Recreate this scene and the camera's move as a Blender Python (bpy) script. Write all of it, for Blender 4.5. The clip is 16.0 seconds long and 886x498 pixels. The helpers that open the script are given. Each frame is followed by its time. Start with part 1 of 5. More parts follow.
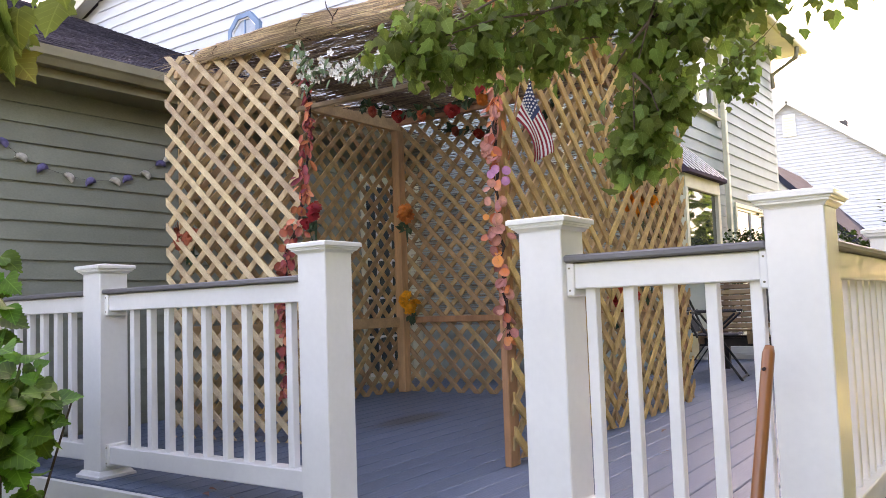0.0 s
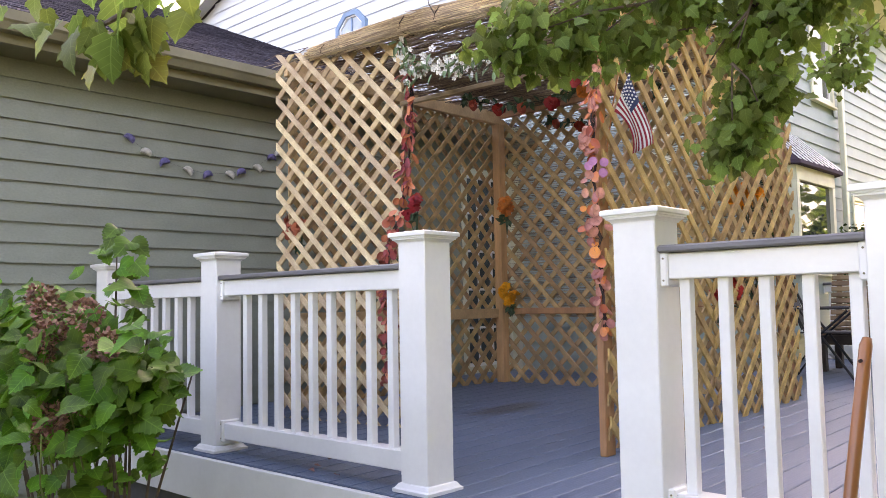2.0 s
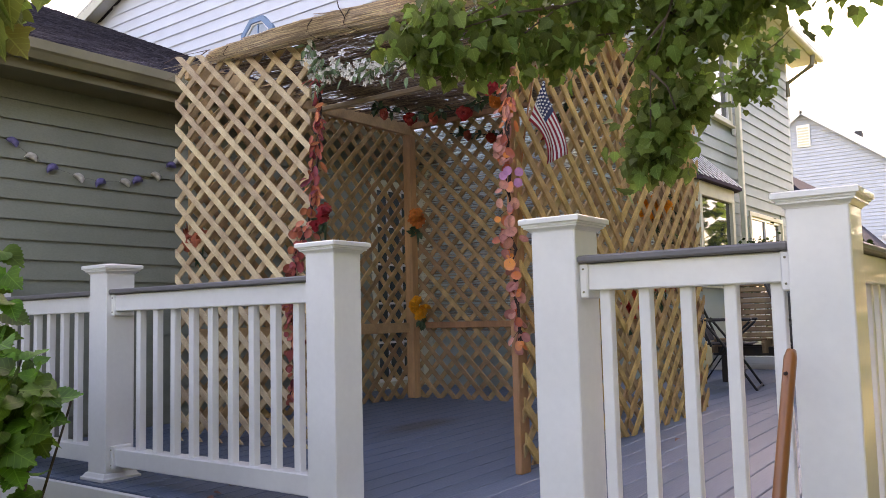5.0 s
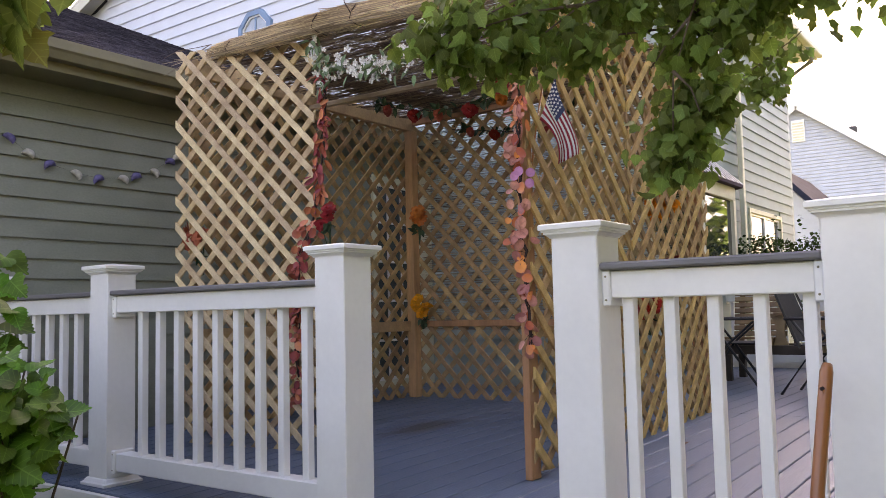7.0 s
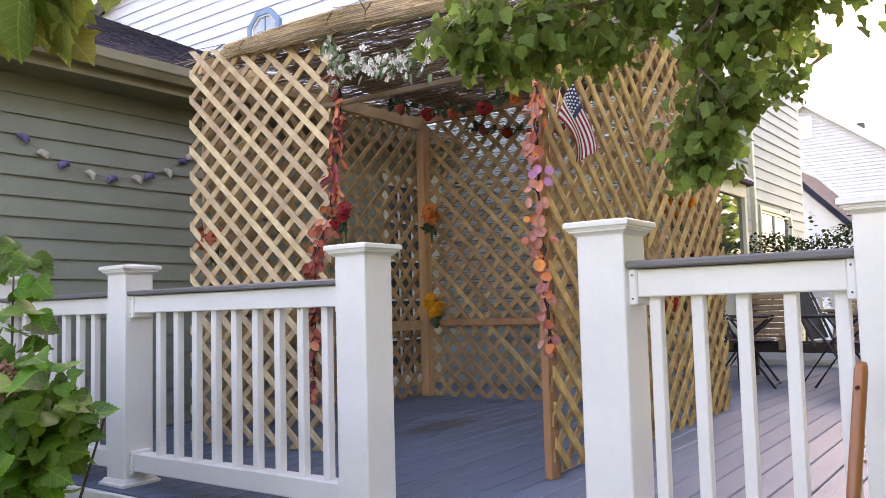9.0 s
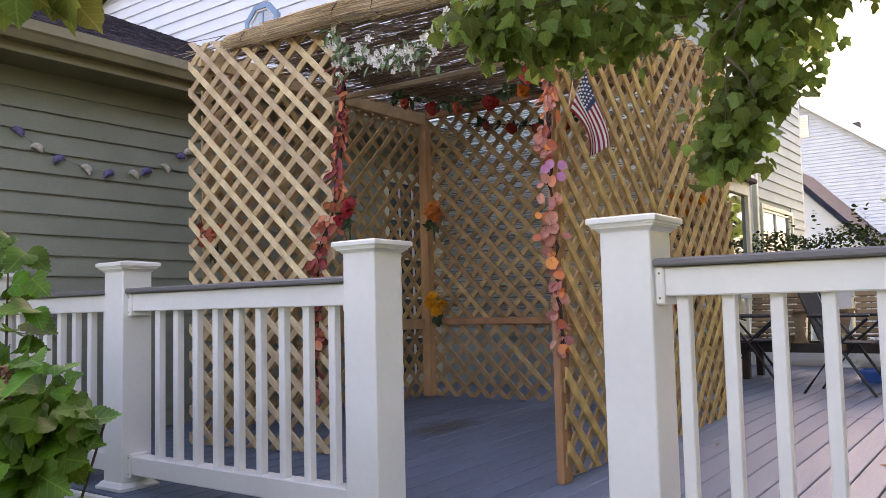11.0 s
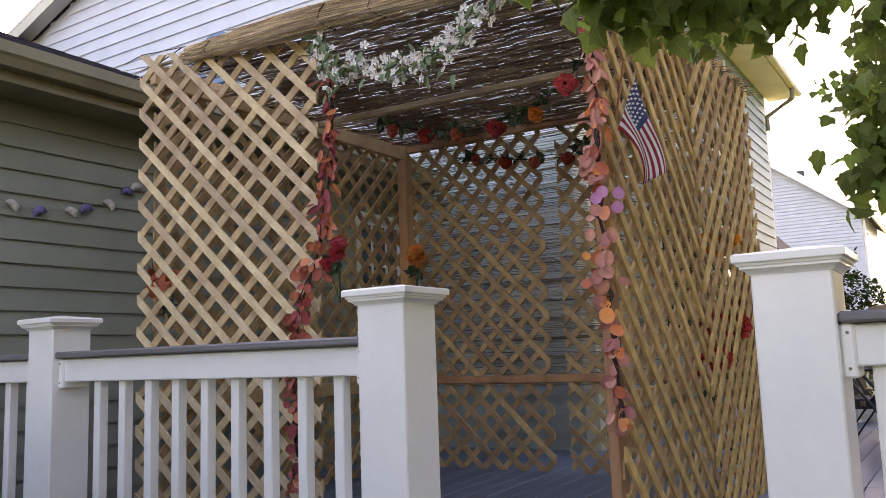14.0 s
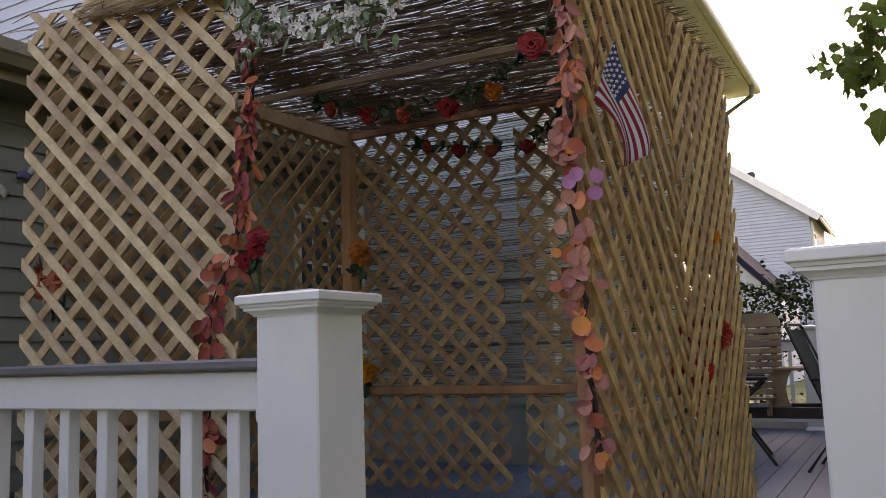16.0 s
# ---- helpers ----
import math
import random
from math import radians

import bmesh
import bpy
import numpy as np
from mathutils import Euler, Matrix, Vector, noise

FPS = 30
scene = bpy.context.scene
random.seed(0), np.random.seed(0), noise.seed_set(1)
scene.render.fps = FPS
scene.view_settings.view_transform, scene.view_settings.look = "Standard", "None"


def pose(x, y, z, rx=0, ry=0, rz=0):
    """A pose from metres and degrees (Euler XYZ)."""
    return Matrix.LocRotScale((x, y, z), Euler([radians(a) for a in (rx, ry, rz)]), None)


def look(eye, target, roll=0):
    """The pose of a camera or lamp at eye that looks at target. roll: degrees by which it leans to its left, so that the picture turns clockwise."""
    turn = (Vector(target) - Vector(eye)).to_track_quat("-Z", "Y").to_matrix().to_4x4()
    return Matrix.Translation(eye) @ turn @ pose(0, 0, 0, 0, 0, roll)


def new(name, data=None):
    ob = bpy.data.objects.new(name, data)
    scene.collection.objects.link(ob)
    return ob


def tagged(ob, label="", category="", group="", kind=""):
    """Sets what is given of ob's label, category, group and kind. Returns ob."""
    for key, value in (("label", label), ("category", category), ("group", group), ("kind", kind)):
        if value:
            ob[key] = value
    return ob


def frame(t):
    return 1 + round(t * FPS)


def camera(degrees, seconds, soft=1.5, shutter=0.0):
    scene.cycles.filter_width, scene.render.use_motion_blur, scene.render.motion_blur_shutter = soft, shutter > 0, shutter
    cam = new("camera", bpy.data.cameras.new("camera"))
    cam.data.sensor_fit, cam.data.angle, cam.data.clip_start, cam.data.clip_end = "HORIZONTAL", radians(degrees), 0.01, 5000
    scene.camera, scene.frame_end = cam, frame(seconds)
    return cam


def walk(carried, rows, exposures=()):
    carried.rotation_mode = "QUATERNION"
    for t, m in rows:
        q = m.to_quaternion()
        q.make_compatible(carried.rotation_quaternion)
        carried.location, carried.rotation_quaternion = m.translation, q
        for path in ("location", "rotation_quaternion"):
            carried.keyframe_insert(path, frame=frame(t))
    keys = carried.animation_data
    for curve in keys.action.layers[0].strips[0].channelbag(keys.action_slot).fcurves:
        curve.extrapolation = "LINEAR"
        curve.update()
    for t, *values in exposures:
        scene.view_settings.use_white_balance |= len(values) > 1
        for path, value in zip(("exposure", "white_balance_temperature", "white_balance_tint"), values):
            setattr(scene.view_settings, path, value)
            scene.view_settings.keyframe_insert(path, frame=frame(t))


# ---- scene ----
cam = camera(56.6, 16.0, soft=0.5)
PATH = [
    (0, (3.65, -3.603, 0.774), (2.475, -1.991, 0.919), -2.0),
    (0.5, (3.713, -3.621, 0.769), (2.524, -2.019, 0.915), -1.8),
    (1, (3.737, -3.644, 0.756), (2.547, -2.043, 0.901), -1.7),
    (1.5, (3.74, -3.655, 0.753), (2.512, -2.082, 0.882), -1.4),
    (2, (3.729, -3.662, 0.75), (2.362, -2.208, 0.886), -1.0),
    (2.5, (3.743, -3.634, 0.765), (2.411, -2.15, 0.92), -1.7),
    (3, (3.759, -3.604, 0.765), (2.489, -2.073, 0.967), -2.7),
    (3.5, (3.741, -3.589, 0.74), (2.47, -2.059, 0.944), -2.8),
    (4, (3.736, -3.59, 0.76), (2.481, -2.043, 0.947), -2.6),
    (4.5, (3.677, -3.561, 0.743), (2.47, -1.977, 0.918), -1.6),
    (7, (3.499, -3.529, 0.799), (2.316, -1.924, 0.948), -1.3),
    (7.5, (3.536, -3.539, 0.798), (2.341, -1.942, 0.945), -1.3),
    (8, (3.501, -3.549, 0.796), (2.305, -1.952, 0.941), -1.4),
    (8.5, (3.458, -3.551, 0.8), (2.266, -1.952, 0.944), -1.4),
    (9, (3.439, -3.554, 0.803), (2.245, -1.956, 0.949), -1.5),
    (11.5, (3.208, -3.438, 0.813), (2.028, -1.829, 0.955), -1.4),
    (12, (3.083, -3.343, 0.839), (1.924, -1.722, 1.011), -1.8),
    (12.5, (2.973, -3.281, 0.836), (1.814, -1.661, 1.013), -1.7),
    (13, (2.803, -3.213, 0.859), (1.657, -1.586, 1.054), -1.9),
    (13.5, (2.658, -3.134, 0.882), (1.562, -1.48, 1.134), -2.1),
    (14, (2.579, -3.015, 0.878), (1.513, -1.342, 1.133), -2.0),
    (14.5, (2.495, -2.843, 0.892), (1.473, -1.139, 1.128), -2.1),
    (15, (2.387, -2.727, 0.921), (1.369, -1.016, 1.114), -1.4),
    (15.5, (2.319, -2.638, 0.949), (1.33, -0.912, 1.162), -1.8),
    (16, (2.3, -2.483, 0.939), (1.33, -0.752, 1.187), -2.0),
]
walk(cam, [(t, look(eye, target, roll)) for t, eye, target, roll in PATH],
     [(t, e + 0.24, 9150, 35) for t, e in ((0, 2.85), (1.5, 2.95), (2.0, 3.05), (2.5, 3.0), (3.0, 2.42), (3.5, 2.28), (4.5, 2.38), (7, 2.38), (7.5, 2.6), (8, 2.95), (9, 2.88), (11.5, 2.5), (12.5, 2.5), (13, 2.70), (13.5, 2.52), (14.5, 2.2), (15.5, 1.95), (16, 1.57))])


# ---------------------------------------------------------------- light
world = bpy.data.worlds.new("sky")
scene.world = world
world.use_nodes = True
wn, wl = world.node_tree.nodes, world.node_tree.links
sky = wn.new("ShaderNodeTexSky")
sky.sky_type = "NISHITA"
sky.sun_disc = False
sky.sun_elevation, sky.sun_rotation = radians(31), radians(328)
sky.air_density, sky.dust_density, sky.ozone_density = 1.0, 2.0, 1.5
wn["Background"].inputs["Strength"].default_value = 0.15
wl.new(sky.outputs[0], wn["Background"].inputs["Color"])
sun = new("sun", bpy.data.lights.new("sun", "SUN"))
sun.data.energy, sun.data.angle, sun.data.color = 3.5, radians(1.0), (1.0, 0.92, 0.80)
sun.matrix_world = look((-5.0, 8.0, 5.65), (0, 0, 0))

# ---------------------------------------------------------------- helpers for building
rng = random.Random(7)


def material(name, base, rough=0.6, metal=0.0, vary=0.12, scale=6.0, bump=0.0, bump_scale=60.0, stretch=(1, 1, 1),
             second=None, per_object=0.0, per_island=0.0, through_light=0.0, coat=0.0, fine=0.06, spec=0.4, veins=0.0, stain=None):
    """A principled material with broad stains, fine grain, relief and a change from piece to piece."""
    m = bpy.data.materials.new(name)
    m.use_nodes = True
    n, l = m.node_tree.nodes, m.node_tree.links
    p = n["Principled BSDF"]
    tc = n.new("ShaderNodeTexCoord")
    mp = n.new("ShaderNodeMapping")
    mp.inputs["Scale"].default_value = stretch
    l.new(tc.outputs["Object"], mp.inputs["Vector"])
    broad = n.new("ShaderNodeTexNoise")
    broad.inputs["Scale"].default_value, broad.inputs["Detail"].default_value = scale, 5
    grain = n.new("ShaderNodeTexNoise")
    grain.inputs["Scale"].default_value, grain.inputs["Detail"].default_value = bump_scale, 4
    l.new(mp.outputs[0], broad.inputs["Vector"])
    l.new(mp.outputs[0], grain.inputs["Vector"])
    mix = n.new("ShaderNodeMix")
    mix.data_type = "RGBA"
    a = Vector(base)
    b = Vector(second) if second else a * (1 - 2.2 * vary)
    mix.inputs[6].default_value = (*(a * (1 + vary * 0.6)), 1)
    mix.inputs[7].default_value = (*b, 1)
    ramp = n.new("ShaderNodeMapRange")
    ramp.inputs["From Min"].default_value, ramp.inputs["From Max"].default_value = 0.35, 0.68
    l.new(broad.outputs["Fac"], ramp.inputs["Value"])
    l.new(ramp.outputs[0], mix.inputs[0])
    hsv = n.new("ShaderNodeHueSaturation")
    l.new(mix.outputs[2], hsv.inputs["Color"])

    def calc(op, a, b=0.0):
        q = n.new("ShaderNodeMath")
        q.operation = op
        for k, v in enumerate((a, b)):
            if isinstance(v, (int, float)):
                q.inputs[k].default_value = v
            else:
                l.new(v, q.inputs[k])
        return q.outputs[0]

    if veins:
        # a pale midrib and side veins, laid out in the leaf's own length and breadth
        uv = n.new("ShaderNodeSeparateXYZ")
        l.new(tc.outputs["UV"], uv.inputs[0])
        across = calc("ABSOLUTE", calc("SUBTRACT", uv.outputs[1], 1.0))
        ribs = calc("FRACT", calc("MULTIPLY", calc("SUBTRACT", uv.outputs[0], calc("MULTIPLY", across, 0.75)), 5.5))
        fine_rib = calc("MULTIPLY", calc("LESS_THAN", ribs, 0.10), calc("LESS_THAN", across, 0.8))
        rib = calc("MAXIMUM", calc("LESS_THAN", across, 0.016), calc("MULTIPLY", fine_rib, 0.7))
        pale = n.new("ShaderNodeMix")
        pale.data_type = "RGBA"
        pale.inputs[7].default_value = (*[min(1.0, c * 1.9 + 0.02) for c in base], 1)
        l.new(calc("MULTIPLY", rib, veins), pale.inputs[0])
        l.new(mix.outputs[2], pale.inputs[6])
        l.new(pale.outputs[2], hsv.inputs["Color"])
    if stain:
        # one long ragged dirt mark: centre, half length along y, half breadth along x
        (cx, cy), half_y, half_x = stain
        at = n.new("ShaderNodeSeparateXYZ")
        l.new(n.new("ShaderNodeNewGeometry").outputs["Position"], at.inputs[0])
        rag = n.new("ShaderNodeTexNoise")
        rag.inputs["Scale"].default_value, rag.inputs["Detail"].default_value = 7.0, 4
        ex = calc("DIVIDE", calc("SUBTRACT", at.outputs[0], cx), half_x)
        ey = calc("DIVIDE", calc("SUBTRACT", at.outputs[1], cy), half_y)
        far = calc("SQRT", calc("ADD", calc("MULTIPLY", ex, ex), calc("MULTIPLY", ey, ey)))
        rough_far = calc("ADD", far, calc("MULTIPLY", calc("SUBTRACT", rag.outputs["Fac"], 0.5), 1.1))
        mask = n.new("ShaderNodeMapRange")
        mask.inputs["From Min"].default_value, mask.inputs["From Max"].default_value = 1.15, 0.55
        l.new(rough_far, mask.inputs["Value"])
        dirt = n.new("ShaderNodeMix")
        dirt.data_type = "RGBA"
        dirt.inputs[7].default_value = (0.06, 0.055, 0.05, 1)
        l.new(calc("MULTIPLY", mask.outputs[0], 0.75), dirt.inputs[0])
        l.new(mix.outputs[2], dirt.inputs[6])
        l.new(dirt.outputs[2], hsv.inputs["Color"])
    val = n.new("ShaderNodeMath")
    val.operation = "MULTIPLY_ADD"
    val.inputs[1].default_value, val.inputs[2].default_value = fine * 4, 1 - fine * 2
    l.new(grain.outputs["Fac"], val.inputs[0])
    last = val.outputs[0]
    for amount, kind in ((per_object, "ob"), (per_island, "is")):
        if amount:
            src = n.new("ShaderNodeObjectInfo").outputs["Random"] if kind == "ob" else n.new("ShaderNodeNewGeometry").outputs["Random Per Island"]
            v = n.new("ShaderNodeMath")
            v.operation = "MULTIPLY_ADD"
            v.inputs[1].default_value, v.inputs[2].default_value = amount * 2, 1 - amount
            l.new(src, v.inputs[0])
            mul = n.new("ShaderNodeMath")
            mul.operation = "MULTIPLY"
            l.new(last, mul.inputs[0])
            l.new(v.outputs[0], mul.inputs[1])
            last = mul.outputs[0]
            h = n.new("ShaderNodeMath")
            h.operation = "MULTIPLY_ADD"
            h.inputs[1].default_value, h.inputs[2].default_value = amount * 0.10, 0.5 - amount * 0.05
            l.new(src, h.inputs[0])
            l.new(h.outputs[0], hsv.inputs["Hue"])
    l.new(last, hsv.inputs["Value"])
    l.new(hsv.outputs[0], p.inputs["Base Color"])
    p.inputs["Roughness"].default_value, p.inputs["Metallic"].default_value = rough, metal
    p.inputs["Coat Weight"].default_value = coat
    p.inputs["Specular IOR Level"].default_value = spec
    if bump:
        bm_ = n.new("ShaderNodeBump")
        bm_.inputs["Strength"].default_value, bm_.inputs["Distance"].default_value = bump, 0.01
        l.new(grain.outputs["Fac"], bm_.inputs["Height"])
        l.new(bm_.outputs[0], p.inputs["Normal"])
    if through_light:
        tr = n.new("ShaderNodeBsdfTranslucent")
        l.new(hsv.outputs[0], tr.inputs["Color"])
        mx = n.new("ShaderNodeMixShader")
        mx.inputs[0].default_value = through_light
        l.new(p.outputs[0], mx.inputs[1])
        l.new(tr.outputs[0], mx.inputs[2])
        l.new(mx.outputs[0], n["Material Output"].inputs["Surface"])
    return m


VINYL = material("white_vinyl", (0.79, 0.79, 0.765), 0.28, vary=0.03, scale=3, bump=0.03, bump_scale=40, fine=0.02, coat=0.3)
GREY_CAP = material("grey_composite_rail", (0.17, 0.165, 0.17), 0.5, vary=0.12, scale=5, bump=0.25, bump_scale=90, stretch=(0.15, 1, 1))
DECK = material("grey_composite_board", (0.104, 0.148, 0.210), 0.5, spec=0.30, vary=0.10, scale=3, bump=0.35, bump_scale=110, stretch=(1, 0.08, 1), per_object=0.05, fine=0.10, stain=((-0.10, 1.10), 0.42, 0.17))
LATTICE = material("treated_pine_strip", (0.585, 0.37, 0.145), 0.75, vary=0.16, scale=11, bump=0.4, bump_scale=170, stretch=(1, 1, 1), per_object=0.16, second=(0.37, 0.225, 0.085), fine=0.16)
LATTICE_PALE = material("pale_pine_strip", (0.60, 0.468, 0.30), 0.75, vary=0.14, scale=11, bump=0.4, bump_scale=170, per_object=0.20, second=(0.46, 0.32, 0.20), fine=0.22)
LATTICE_TAN = material("tan_pine_strip", (0.50, 0.365, 0.205), 0.75, vary=0.14, scale=11, bump=0.4, bump_scale=170, per_object=0.16, second=(0.33, 0.22, 0.125), fine=0.2)
LATTICE_OLD_SHADE = material("weathered_and_shaded_strip", (0.47, 0.295, 0.15), 0.8, vary=0.16, scale=10, bump=0.4, bump_scale=170, per_object=0.2, second=(0.27, 0.18, 0.085), fine=0.14)
CEDAR = material("red_brown_timber", (0.46, 0.225, 0.105), 0.7, vary=0.15, scale=5, bump=0.3, bump_scale=60, stretch=(1, 1, 0.2), second=(0.26, 0.13, 0.07), fine=0.12)
BROWN = material("brown_timber", (0.60, 0.34, 0.165), 0.7, vary=0.15, scale=5, bump=0.3, bump_scale=60, stretch=(1, 1, 0.2), second=(0.30, 0.18, 0.09), fine=0.12)
PALE_POLE = material("bleached_pole_timber", (0.56, 0.43, 0.28), 0.7, vary=0.18, scale=6, bump=0.3, bump_scale=60, stretch=(0.2, 1, 1), fine=0.12)
PINE = material("pale_pine_timber", (0.54, 0.35, 0.18), 0.7, vary=0.12, scale=5, bump=0.3, bump_scale=60, stretch=(0.2, 1, 1), fine=0.12)
REED = material("dry_reed", (0.36, 0.275, 0.20), 0.7, vary=0.2, scale=3, per_island=0.6, through_light=0.35, second=(0.24, 0.175, 0.12), stretch=(0.3, 1, 1))
REED_GOLD = material("straw_reed", (0.80, 0.645, 0.50), 0.65, vary=0.2, scale=5, per_island=0.5, through_light=0.1, second=(0.54, 0.41, 0.28), stretch=(0.3, 1, 1))
# One siding in four tones: each wall's light or shade put into colour
SIDING_SHADED = material("shaded_sage_lap_siding", (0.230, 0.248, 0.200), 0.55, vary=0.05, scale=2.5, bump=0.22, bump_scale=50, stretch=(1, 0.05, 1.6), fine=0.09, per_object=0.04)
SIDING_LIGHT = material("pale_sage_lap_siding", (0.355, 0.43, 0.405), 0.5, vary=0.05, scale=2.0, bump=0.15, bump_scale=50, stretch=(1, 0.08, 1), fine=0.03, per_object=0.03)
SIDING_SIDE = material("dimmed_sage_lap_siding", (0.225, 0.30, 0.28), 0.5, vary=0.05, scale=2.0, bump=0.15, bump_scale=50, stretch=(1, 0.08, 1), fine=0.03, per_object=0.03)
SIDING_GABLE = material("sky_bright_gable_lap_siding", (0.66, 0.70, 0.74), 0.5, vary=0.04, scale=2.0, bump=0.15, bump_scale=50, stretch=(1, 0.08, 1), fine=0.03, per_object=0.03)
WHITE_SIDING = material("white_lap_siding", (0.46, 0.51, 0.575), 0.5, vary=0.04, scale=2, bump=0.1, bump_scale=40, fine=0.03)
TRIM = material("cream_trim_paint", (0.64, 0.63, 0.48), 0.45, vary=0.05, scale=4, bump=0.05, fine=0.03)
SLATE = material("blue_grey_shingle", (0.020, 0.026, 0.045), 0.95, spec=0.1, vary=0.2, scale=3, bump=0.3, bump_scale=12, fine=0.15)
GUTTER = material("tan_gutter_metal", (0.20, 0.178, 0.112), 0.4, vary=0.08, scale=4, fine=0.04)
SHINGLE = material("dark_asphalt_shingle", (0.06, 0.055, 0.07), 0.95, spec=0.1, vary=0.25, scale=14, bump=0.6, bump_scale=160, per_object=0.3, per_island=0.3, fine=0.2)
PURPLE_METAL = material("plum_standing_seam_metal", (0.085, 0.06, 0.085), 0.8, 0.0, vary=0.08, scale=3, spec=0.1)
GLASS = material("window_glass", (0.03, 0.04, 0.04), 0.03, vary=0.05)
GLASS.node_tree.nodes["Principled BSDF"].inputs["IOR"].default_value = 2.2
BLUE_PAINT = material("pale_blue_frame_paint", (0.17, 0.29, 0.43), 0.5, vary=0.05)
# Pale pane colour stands in for the sky mirrored in the octagon window
SKY_PALE_GLASS = material("sky_pale_pane", (0.42, 0.50, 0.56), 0.06, vary=0.1)
LEAF = material("maple_leaf_green", (0.142, 0.215, 0.048), 0.5, vary=0.2, scale=9, per_island=0.38, through_light=0.58, second=(0.085, 0.135, 0.025), spec=0.3, veins=0.35)
LEAF_YELLOW = material("turning_maple_leaf", (0.15, 0.175, 0.025), 0.5, vary=0.2, scale=12, second=(0.18, 0.15, 0.02), per_island=0.2, through_light=0.42, veins=0.5)
BUSH_LEAF = material("shrub_leaf_green", (0.090, 0.22, 0.020), 0.5, vary=0.2, scale=10, per_island=0.4, through_light=0.45, second=(0.036, 0.10, 0.012), spec=0.3, veins=0.4)
HEDGE_LEAF = material("dark_hedge_leaf_green", (0.038, 0.075, 0.018), 0.6, vary=0.2, scale=10, per_island=0.45, through_light=0.2, second=(0.02, 0.04, 0.01), spec=0.1)
BUSH_BLOOM = material("faded_bloom_brown_pink", (0.25, 0.115, 0.09), 0.8, vary=0.3, scale=20, per_island=0.4, second=(0.16, 0.10, 0.055))
BARK = material("branch_bark", (0.10, 0.075, 0.055), 0.9, vary=0.2, scale=20, bump=0.6, bump_scale=80)
CORAL = material("coral_silk_leaf", (0.62, 0.17, 0.08), 0.6, vary=0.15, scale=25, per_object=0.30, through_light=0.2, second=(0.58, 0.20, 0.14))
CORAL_ORANGE = material("orange_coral_silk_leaf", (0.66, 0.20, 0.05), 0.6, vary=0.15, scale=25, per_object=0.30, through_light=0.2, second=(0.62, 0.19, 0.09))
CORAL_PINK = material("pink_coral_silk_leaf", (0.64, 0.27, 0.22), 0.6, vary=0.15, scale=25, per_object=0.25, through_light=0.2)
ROSY = material("rosy_silk_leaf", (0.40, 0.07, 0.055), 0.6, vary=0.15, scale=25, per_object=0.35, through_light=0.2, second=(0.32, 0.07, 0.08))
LILAC = material("lilac_silk_petal", (0.56, 0.24, 0.42), 0.6, vary=0.1, scale=25, per_object=0.1, through_light=0.2)
STEM = material("dark_wire_stem", (0.045, 0.025, 0.022), 0.8, vary=0.2, scale=30)
RED = material("red_silk_petal", (0.29, 0.010, 0.006), 0.6, vary=0.15, scale=30, per_object=0.12)
RED_BRIGHT = material("bright_red_silk_petal", (0.48, 0.03, 0.015), 0.6, vary=0.15, scale=30, per_object=0.12)
ORANGE = material("orange_silk_petal", (0.62, 0.17, 0.03), 0.6, vary=0.15, scale=30, per_object=0.12)
RUST = material("rust_silk_petal", (0.34, 0.075, 0.03), 0.7, vary=0.2, scale=30, per_object=0.2)
BRIGHT_ORANGE = material("bright_orange_silk_petal", (0.85, 0.27, 0.02), 0.6, vary=0.15, scale=30, per_object=0.12, through_light=0.3)
AMBER = material("amber_silk_petal", (0.85, 0.36, 0.015), 0.6, vary=0.15, scale=30, per_object=0.12)
WHITE_SILK = material("white_silk_petal", (0.78, 0.76, 0.72), 0.6, vary=0.05, scale=30, through_light=0.2)
SILK_GREEN = material("dull_silk_leaf_green", (0.045, 0.095, 0.045), 0.6, vary=0.2, scale=25, per_object=0.25)
FLAG_RED = material("flag_red_cloth", (0.36, 0.03, 0.05), 0.8, vary=0.06, bump=0.2, bump_scale=300, through_light=0.2)
FLAG_WHITE = material("flag_white_cloth", (0.74, 0.72, 0.70), 0.8, vary=0.04, bump=0.2, bump_scale=300, through_light=0.2)
FLAG_BLUE = material("flag_blue_cloth", (0.03, 0.045, 0.11), 0.8, vary=0.06, bump=0.2, bump_scale=300)
BLACK_METAL = material("black_painted_steel", (0.02, 0.02, 0.022), 0.4, vary=0.1)
BLACK_MESH = material("black_sling_fabric", (0.03, 0.03, 0.033), 0.8, vary=0.1, bump=0.3, bump_scale=300)
TEAK = material("weathered_slat_wood", (0.31, 0.205, 0.115), 0.65, vary=0.15, scale=6, per_object=0.15, second=(0.2, 0.13, 0.08), bump=0.2)
TEAK_DARK = material("dark_stained_wood", (0.06, 0.045, 0.035), 0.6, vary=0.15, bump=0.2)
HANDLE = material("varnished_handle_wood", (0.36, 0.13, 0.045), 0.3, vary=0.12, scale=8, stretch=(1, 1, 0.1), coat=0.3)
SHELL_WHITE = material("pale_shell", (0.55, 0.53, 0.48), 0.6, vary=0.15, scale=30)
SHELL_PURPLE = material("purple_shell", (0.15, 0.135, 0.31), 0.6, vary=0.2, scale=30)
GRASS = material("lawn_ground", (0.165, 0.17, 0.048), 0.95, vary=0.25, scale=1.5, bump=0.7, bump_scale=90, second=(0.12, 0.11, 0.05))
# Near-black that paints shade behind panes and under the deck; also the vent
SHADE_VENT_DARK = material("dark_shade_and_vent", (0.09, 0.09, 0.09), 0.8)
